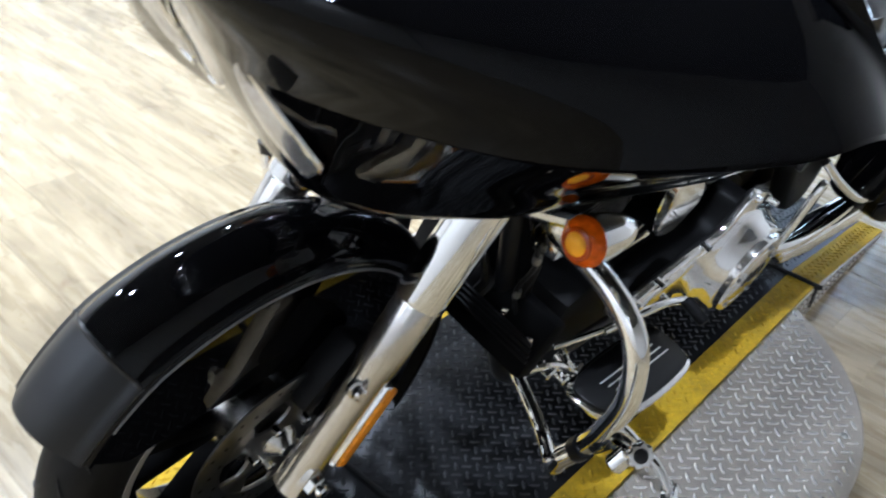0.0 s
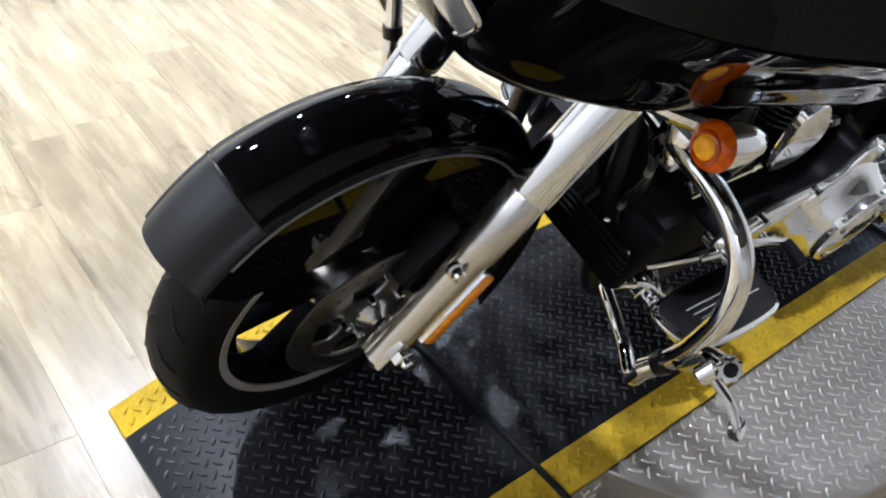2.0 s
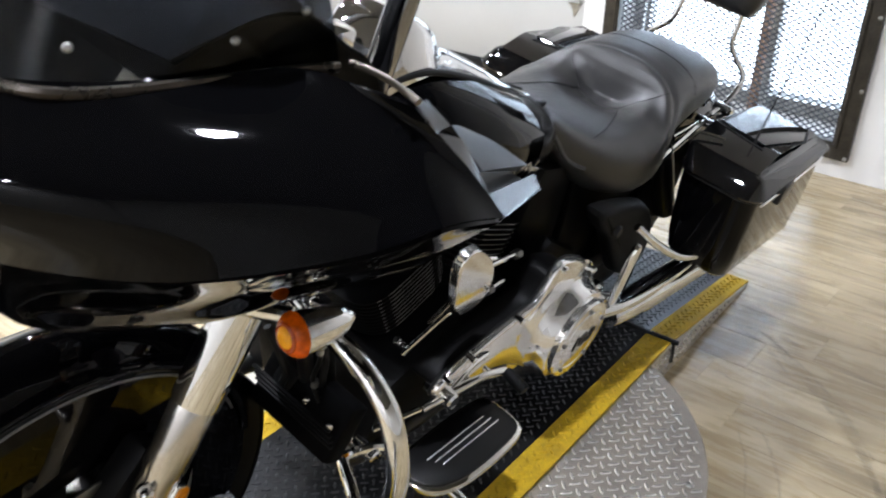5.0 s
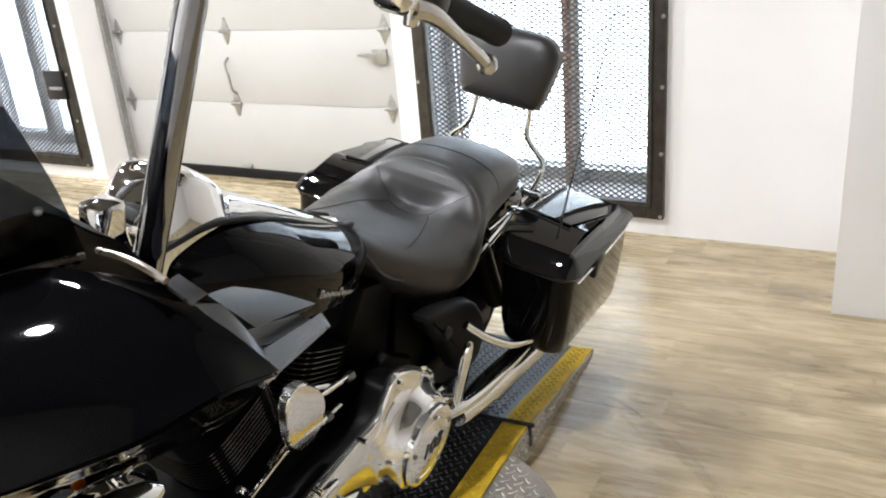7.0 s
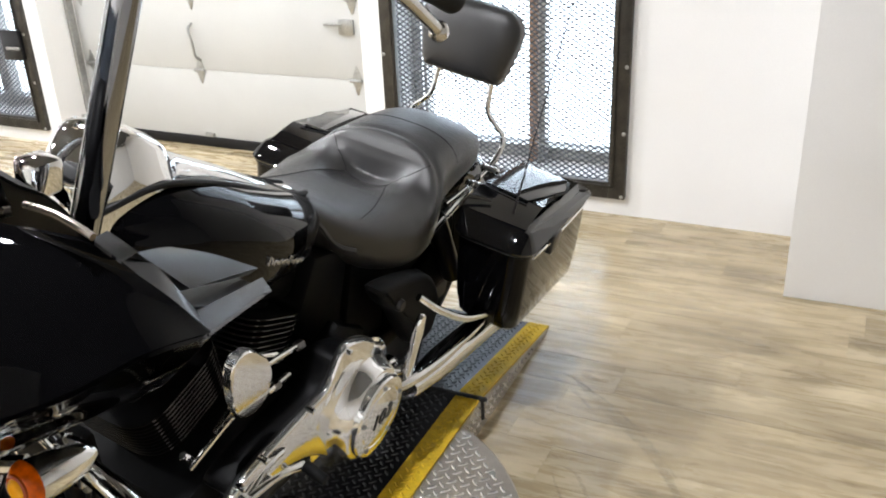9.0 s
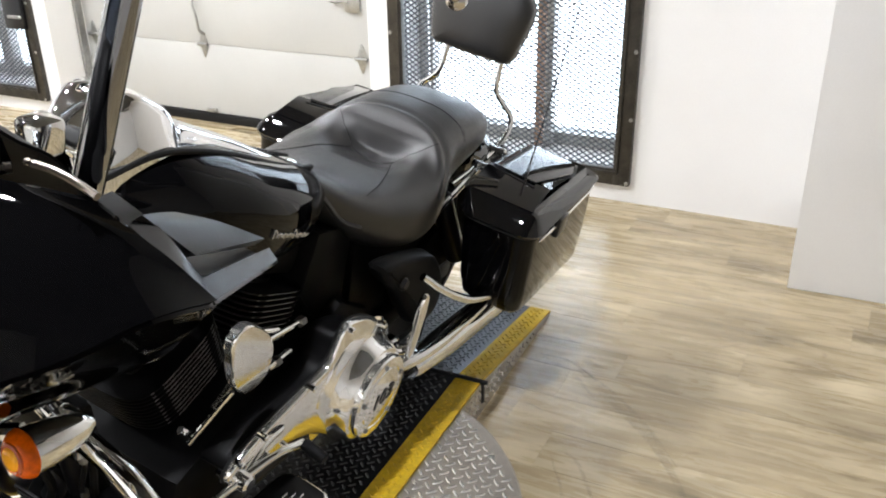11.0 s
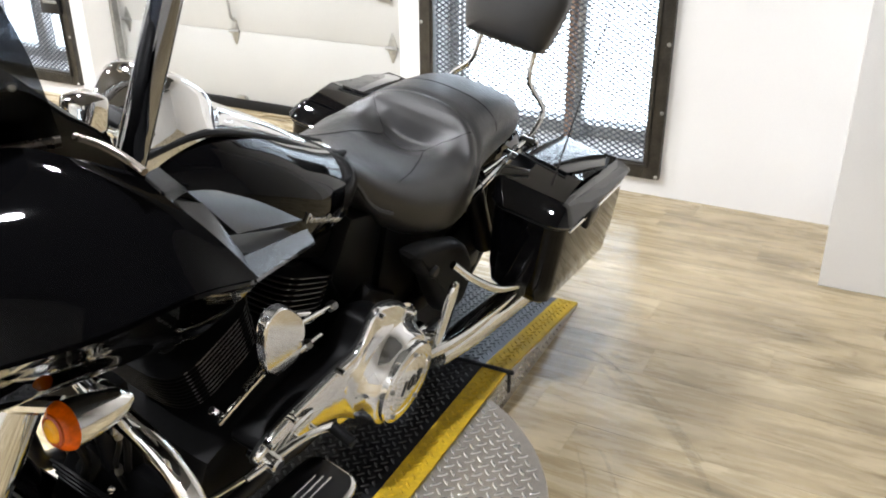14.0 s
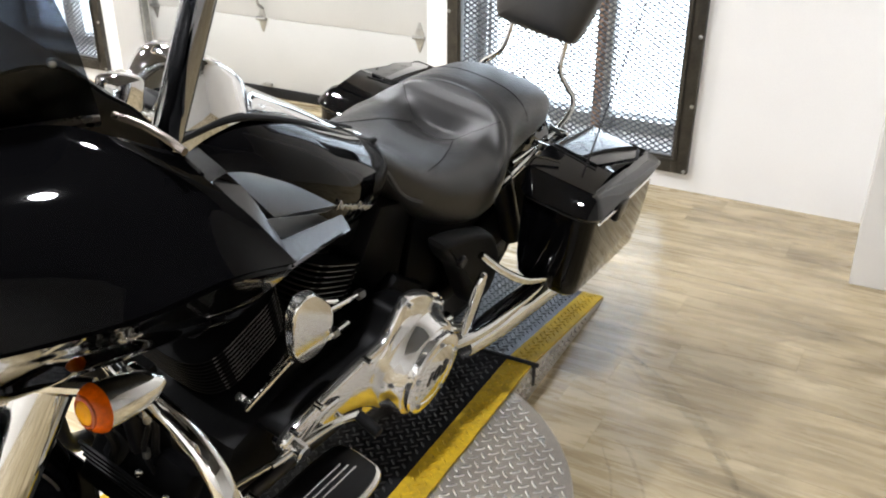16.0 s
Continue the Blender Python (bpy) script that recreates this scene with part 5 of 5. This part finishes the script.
def rear_end():
    w = Matrix.Translation((1.613, 0, .345)) @ pose(0, 0, 0, 90, 0, 0)
    rw = part("rear_wheel", merge(lathe([(0.0, 0.04), (0.05, 0.04), (0.06, 0.015), (0.18, 0.015), (0.21, 0.06), (0.215, 0.06), (0.215, -0.06), (0.21, -0.06), (0.18, -0.015), (0.06, -0.015), (0.05, -0.04), (0, -0.04)], w, 56)), satin, bike, "black cast wheel")
    part("tyre", lathe([(0.21, 0.065), (0.25, 0.088), (0.285, 0.082), (0.307, 0.055), (0.316, 0.02), (0.316, -0.02), (0.307, -0.055), (0.285, -0.082), (0.25, -0.088), (0.21, -0.065)], w, 72), rubber, rw)
    rings = []
    for i in range(25):
        a = radians(165 - 165 * i / 24)
        rings.append([(1.613 + math.cos(a) * r, y, .345 + math.sin(a) * r) for y, r in ((-.115, .25), (-.115, .32), (-.10, .36), (-.05, .385), (0, .39), (.05, .385), (.10, .36), (.115, .32), (.115, .25))])
    bm = loft(rings, caps=False, wrap=False)
    bmesh.ops.solidify(bm, geom=bm.faces[:], thickness=0.003)
    part("rear_fender", bm, paint, bike, "black gloss rear fender", 60)
    for s in (-1, 1):
        part("shock", rod((1.46, s * .15, .60), (1.60, s * .17, .38), 0.028, 20, 0.004), satin, bike, "black shock absorber")
        part("swing_arm", rbox((.52, .035, .06), .012, Matrix.Translation((1.36, s * .14, .33))), engine_black, bike)


rear_end()


def saddlebag(s):
    """Hard bag: tapered shell, hinged lid with crisp edges and a chevron flat, latch."""
    mir = Matrix.Translation((0, 0, -.012 if s < 0 else -.027)) @ (Matrix.Diagonal((1, -1, 1, 1)) if s > 0 else Matrix.Identity(4))

    def ring(z, x0, x1, yi, yo, r, k=6):
        pts = []
        for cx, cy, a0 in ((x1 - r, yo + r, -90), (x1 - r, yi - r, 0), (x0 + r, yi - r, 90), (x0 + r, yo + r, 180)):
            for i in range(k + 1):
                a = radians(a0 + 90 * i / k)
                pts.append(Vector((cx + r * math.cos(a), cy + r * math.sin(a), z)))
        return pts
    rings = []
    for z, x0, x1, yi, yo, r in ((.328, 1.540, 1.955, -.255, -.375, .030), (.332, 1.510, 1.985, -.245, -.390, .035), (.350, 1.492, 2.000, -.235, -.400, .04), (.420, 1.472, 1.990, -.225, -.404, .045),
                                 (.520, 1.455, 1.965, -.215, -.404, .045), (.590, 1.445, 1.945, -.210, -.402, .045), (.603, 1.445, 1.945, -.210, -.402, .045)):
        rg = ring(z, x0, x1, yi, yo, r)
        for p in rg:                                     # the floor of the bag rises to the rear
            if z < .40:
                p.z += (1.70 - p.x) * 0.10 * (.42 - z) / .09
        rings.append(rg)
    b = loft(rings)
    b.transform(mir)
    if s > 0:
        bmesh.ops.reverse_faces(b, faces=b.faces)
    body = part("saddlebag", b, paint, bike, "black gloss hard saddlebag", 50)
    # lid: upright front, a ramp up to a groove, a raised chevron panel behind it
    lr = []

    def fall(x):
        return max(0, x - 1.585) * 0.13
    for z, x0, x1, yi, yo, r in ((.603, 1.440, 1.950, -.200, -.411, .05), (.610, 1.436, 1.955, -.197, -.415, .052), (.619, 1.442, 1.948, -.200, -.410, .05), (.645, 1.470, 1.920, -.198, -.393, .026), (.651, 1.480, 1.912, -.199, -.384, .018)):
        lr.append([Vector((p.x, p.y, p.z - fall(p.x) * max(0, z - .615) / .04)) for p in ring(z, x0, x1, yi, yo, r)])

    def roof(x, y):
        return .6545 + .024 * min(1, max(0, (x - 1.490) / .095)) - fall(x) + (y + .30) * 0.02
    for x0, x1, yi, yo, r in ((1.490, 1.902, -.202, -.374, .010), (1.500, 1.890, -.205, -.368, .006)):
        rg = ring(.66, x0, x1, yi, yo, r)
        for p in rg:
            p.z = roof(p.x, p.y) + (-.001 if x0 < 1.495 else .0)
        lr.append(rg)
    b = loft(lr)
    b.transform(mir)
    if s > 0:
        bmesh.ops.reverse_faces(b, faces=b.faces)
    lid = part("lid", b, bag_paint, body, "black gloss bag lid", 30)
    top_ = patch([[(x, y, roof(x, y) + .0012) for y in (-.374, -.34, -.29, -.24, -.202)] for x in (1.490, 1.512, 1.550, 1.589, 1.592, 1.65, 1.75, 1.85, 1.900)], 2, 2, 0.001)
    pan = slab([(1.598, -.212), (1.583, -.333), (1.770, -.374), (1.862, -.352), (1.885, -.225), (1.870, -.207)], 0.005, None, 0.002, 0, 2, 0.99)
    for v in pan.verts:
        v.co.z += roof(v.co.x, v.co.y) + .0030
    gap = slab([(1.588, -.206), (1.571, -.337), (1.772, -.382), (1.870, -.358), (1.892, -.222), (1.875, -.203)], 0.0012, None, 0, 0, 2, 1)
    for v in gap.verts:
        v.co.z += roof(v.co.x, v.co.y) + .0018
    for q in (top_, pan, gap):
        q.transform(mir)
        bmesh.ops.recalc_face_normals(q, faces=q.faces)
    part("lid_top", top_, bag_paint, lid, "black gloss sloping top of the lid", 20)
    part("lid_panel", pan, bag_paint, lid, "raised chevron panel of the lid")
    part("lid_groove", gap, black_seal, lid, "dark groove round the panel")
    part("lid_seal", merge(*[(lambda q: (q.transform(mir), q)[1])(tube([p for p in ring(.602, 1.440, 1.948, -.206, -.407, .048, 4)], 0.0025, 6, 1, True))]), black_seal, body)
    lt = rbox((.060, .018, .055), 0.006, mir @ Matrix.Translation((1.632, -.412, .580)))
    la = part("latch", lt, satin, body, "black latch")
    bar = tube([(1.49, -.409, .589), (1.60, -.412, .589), (1.80, -.412, .589), (1.90, -.409, .589)], 0.0035, 6, 3)
    bar.transform(mir)
    part("latch_bar", bar, chrome, la)
    ch = tube([(1.475, -.20, .660), (1.505, -.205, .676), (1.53, -.26, .676)], 0.004, 6, 2)
    ch.transform(mir)
    part("mount_strip", ch, chrome, body)


saddlebag(-1)
saddlebag(1)


def sissy_bar():
    pad_m = Matrix.Translation((1.835, 0, .945)) @ pose(0, 0, 0, 0, 8, 0)
    o = [(-.088, -.098), (.088, -.098), (.114, -.086), (.126, -.056), (.142, .030), (.136, .066), (.112, .090), (.070, .101), (-.070, .101), (-.112, .090), (-.136, .066), (-.142, .030), (-.126, -.056), (-.114, -.086)]
    face = pad_m @ Matrix(((0, 0, -1, 0.0), (1, 0, 0, 0), (0, 1, 0, 0), (0, 0, 0, 1)))
    edge = spline([(a, b, 0) for a, b in o], 5, True)
    oval = [Vector((.128 * math.cos(math.atan2(p.y / .100, p.x / .138)), .094 * math.sin(math.atan2(p.y / .100, p.x / .138)), 0)) for p in edge]
    rings = []
    for k in range(17):
        v = k / 16 * 1.5
        h, q = -.016 + .078 * math.sin(min(1.0, v / 1.5) * math.pi / 2) ** 0.9, math.cos(max(0.0, v - .30) / 1.2 * math.pi / 2 * .97) ** .62
        soft = min(1.0, max(0.0, (1 - q) * 1.6))
        rings.append([face @ Vector((p.x * (1 - soft) * q + e.x * soft * q, p.y * (1 - soft) * q + e.y * soft * q, h)) for p, e in zip(edge, oval)])
    rings.insert(0, [face @ Vector((p.x * .93, p.y * .93, -.018)) for p in edge])
    pad = part("backrest", loft(rings), leather, bike, "black padded passenger backrest", 70)
    part("backrest_shell", slab([(a * .98, b * .98) for a, b in o], 0.012, face @ Matrix.Translation((0, 0, -0.028)), 0.004, 4), satin, pad)
    for s in (-1, 1):
        part("upright", tube([(1.845, s * .080, .93), (1.845, s * .082, .84), (1.838, s * .088, .770), (1.845, s * .112, .735), (1.850, s * .145, .700), (1.830, s * .148, .655), (1.770, s * .140, .615), (1.690, s * .135, .600), (1.560, s * .130, .592)], 0.0075, 12, 6), chrome, pad, "chrome backrest upright")
        part("mount", rod((1.79, s * .125, .62), (1.79, s * .175, .62), 0.014, 16, 0.004), chrome, pad)
        part("mount", rod((1.70, s * .12, .605), (1.70, s * .17, .605), 0.012, 16, 0.004), chrome, pad)
    part("rack_plate", tube([(1.775, -.15, .600), (1.835, -.16, .612), (1.85, -.12, .615)], 0.006, 8), satin, pad)


sissy_bar()
part("antenna", tube([(1.500, -.331, .666), (1.545, -.325, .83), (1.605, -.317, 1.04), (1.670, -.307, 1.24)], [0.0035, 0.0019, 0.0017, 0.0014], 6, 4), satin, bike, "thin black radio antenna")


def handlebar():
    """Tall black-and-chrome bars: risers, upright, bend back to the grip."""
    def half(s):
        return [(.345, s * .045, .985), (.350, s * .11, .985), (.358, s * .160, 1.010), (.366, s * .170, 1.050), (.440, s * .172, 1.340), (.447, s * .180, 1.375), (.468, s * .225, 1.405), (.492, s * .31, 1.412), (.530, s * .375, 1.393), (.580, s * .396, 1.366)]
    h = part("handlebar", merge(tube(half(-1), 0.0185, 20, 6), tube(half(1), 0.0185, 20, 6), rod((.345, -.05, .985), (.345, .05, .985), 0.0158, 18)), dark_chrome, bike, "tall dark chrome handlebar")
    part("riser", merge(rbox((.055, .12, .06), .012, Matrix.Translation((.345, 0, .985))), rbox((.042, .040, .046), .007, Matrix.Translation((.362, -.098, 1.070))), rod((.335, -.035, .92), (.342, -.035, .97), 0.018, 16, 0.003), rod((.335, .035, .92), (.342, .035, .97), 0.018, 16, 0.003)), chrome, h, "chrome riser clamp")
    for s in (-1, 1):
        g0, g1 = Vector((.578, s * .397, 1.366)), Vector((.775, s * .401, 1.299))
        part("grip", lathe([(0, 0), (0.019, 0), (0.0195, 0.004), (0.018, 0.02), (0.0178, 0.17), (0.0195, 0.19), (0.0195, 0.207), (0.016, 0.211), (0, 0.211)], along(g0, g1), 24), rubber, h, "black rubber grip")
        part("switch_housing", merge(rbox((.06, .05, .05), .012, along(g0, g1) @ Matrix.Translation((0, 0, -.03))), rbox((.04, .035, .035), .008, along(g0, g1) @ Matrix.Translation((0.0, 0.012 * s, -.075)))), satin, h, "black switch housing")
        off = Vector((-.012, s * .022, -.035))
        lv = [Vector((.500, s * .412, 1.372)), Vector((.535, s * .420, 1.362)), Vector((.594, s * .421, 1.333)), Vector((.665, s * .419, 1.2965)), Vector((.712, s * .418, 1.271))]
        lever = part("lever", tube(lv, [0.014, 0.0115, 0.009, 0.0085, 0.0085], 12, 5), polished, h, "polished hand lever")
        part("lever_ball", lathe([(0, -0.014), (0.007, -0.0122), (0.0122, -0.007), (0.014, 0), (0.0122, 0.007), (0.007, 0.0122), (0, 0.014)], Matrix.Translation(lv[-1]), 20), polished, lever)
        part("lever_perch", merge(rbox((.06, .04, .034), .01, Matrix.Translation((.500, s * .400, 1.385))), rod((.505, s * .412, 1.352), (.505, s * .412, 1.398), 0.010, 12, 0.002)), chrome, h)


handlebar()


# ---------------------------------------------------------------- floor planks, each a board of its own
def planks():
    rnd = random.Random(4)
    wd, ln = 0.152, 1.22
    meshes = []
    for k in range(3):
        bm = rbox((wd - 0.0003, ln - 0.0003, 0.008), 0.0002, None, 1)
        me = bpy.data.meshes.new("plank")
        bm.to_mesh(me)
        bm.free()
        me.materials.append(oak)
        meshes.append(me)
    far = []
    x = WALL_X + 0.45
    i = 0
    while x > X0 - 0.1:
        y = Y0 - rnd.random() * ln
        while y < Y1:
            c = (x - wd / 2, y + ln / 2)
            near = -0.95 < c[0] < 3.6 and -2.2 < c[1] < 4.0
            if near:
                ob = new("plank", meshes[i % 3])
                ob.parent = floor_base
                ob.matrix_local = Matrix.Translation((c[0], c[1], -0.004))
            else:
                far.append(c)
            y += ln
            i += 1
        x -= wd
    bits = []
    verts, faces = [], []
    for cx, cy in far:
        k = len(verts)
        a, b = wd / 2 - 0.0006, ln / 2 - 0.0006
        verts += [(cx - a, cy - b, 0), (cx + a, cy - b, 0), (cx + a, cy + b, 0), (cx - a, cy + b, 0), (cx - a, cy - b, -.006), (cx + a, cy - b, -.006), (cx + a, cy + b, -.006), (cx - a, cy + b, -.006)]
        faces += [(k, k + 1, k + 2, k + 3), (k, k + 4, k + 5, k + 1), (k + 1, k + 5, k + 6, k + 2), (k + 2, k + 6, k + 7, k + 3), (k + 3, k + 7, k + 4, k)]
    me = bpy.data.meshes.new("far_planks")
    me.from_pydata(verts, [], faces)
    me.materials.append(oak)
    ob = new("far_planks", me)
    ob.parent = floor_base
    ob["kind"] = "stuff"


planks()


def scuff(pts, width, mat, top=0.0004):
    """A rubbed dark tyre mark, a thin film on the planks."""
    line = spline([(x, y, top) for x, y in pts], 8)
    bm = bmesh.new()
    last = None
    k = len(line)
    for i, p in enumerate(line):
        t = (line[min(i + 1, k - 1)] - line[max(i - 1, 0)]).normalized()
        n = Vector((-t.y, t.x, 0)) * width * (0.25 + 0.75 * math.sin(math.pi * (i + 0.5) / k)) / 2
        row = (bm.verts.new(p - n), bm.verts.new(p + n))
        if last:
            bm.faces.new((last[0], last[1], row[1], row[0]))
        last = row
    bmesh.ops.recalc_face_normals(bm, faces=bm.faces)
    ob = part("scuff_mark", bm, mat, floor_base)
    ob.matrix_parent_inverse = ROOM.inverted()
    return ob


def scuff_film():
    m = bpy.data.materials.new("rubbed_tyre_mark")
    m.use_nodes = True
    nt = m.node_tree
    b = nt.nodes["Principled BSDF"]
    b.inputs["Base Color"].default_value = (0.035, 0.028, 0.022, 1)
    b.inputs["Roughness"].default_value = 0.45
    co = nt.nodes.new("ShaderNodeNewGeometry")
    nz = node(nt, "ShaderNodeTexNoise", Scale=38.0, Detail=5.0, Roughness=0.7)
    nt.links.new(co.outputs["Position"], nz.inputs["Vector"])
    mr = node(nt, "ShaderNodeMapRange")
    mr.inputs["From Min"].default_value, mr.inputs["From Max"].default_value = 0.35, 0.72
    mr.inputs["To Min"].default_value, mr.inputs["To Max"].default_value = 0.02, 0.34
    nt.links.new(nz.outputs[0], mr.inputs[0])
    nt.links.new(mr.outputs[0], b.inputs["Alpha"])
    return m


film_ = scuff_film()
scuff([(1.818, -.389), (1.811, -.495), (1.711, -.600), (1.590, -.732), (1.519, -.798), (1.412, -.869), (1.28, -.94)], 0.030, film_)
scuff([(1.802, -.412), (1.757, -.504), (1.654, -.608)], 0.016, film_, 0.0007)
scuff([(1.825, -.470), (1.722, -.620), (1.591, -.760), (1.45, -.87)], 0.012, film_, 0.0010)
scuff([(1.384, -.557), (1.394, -.590), (1.376, -.636), (1.310, -.680), (1.224, -.726), (1.12, -.76)], 0.010, film_)
scuff([(1.37, -.575), (1.333, -.593), (1.262, -.634), (1.189, -.660), (1.10, -.69)], 0.007, film_, 0.0007)
scuff([(1.549, -.430), (1.557, -.457), (1.538, -.498)], 0.008, film_)
scuff([(1.946, -.417), (1.919, -.488)], 0.006, film_)
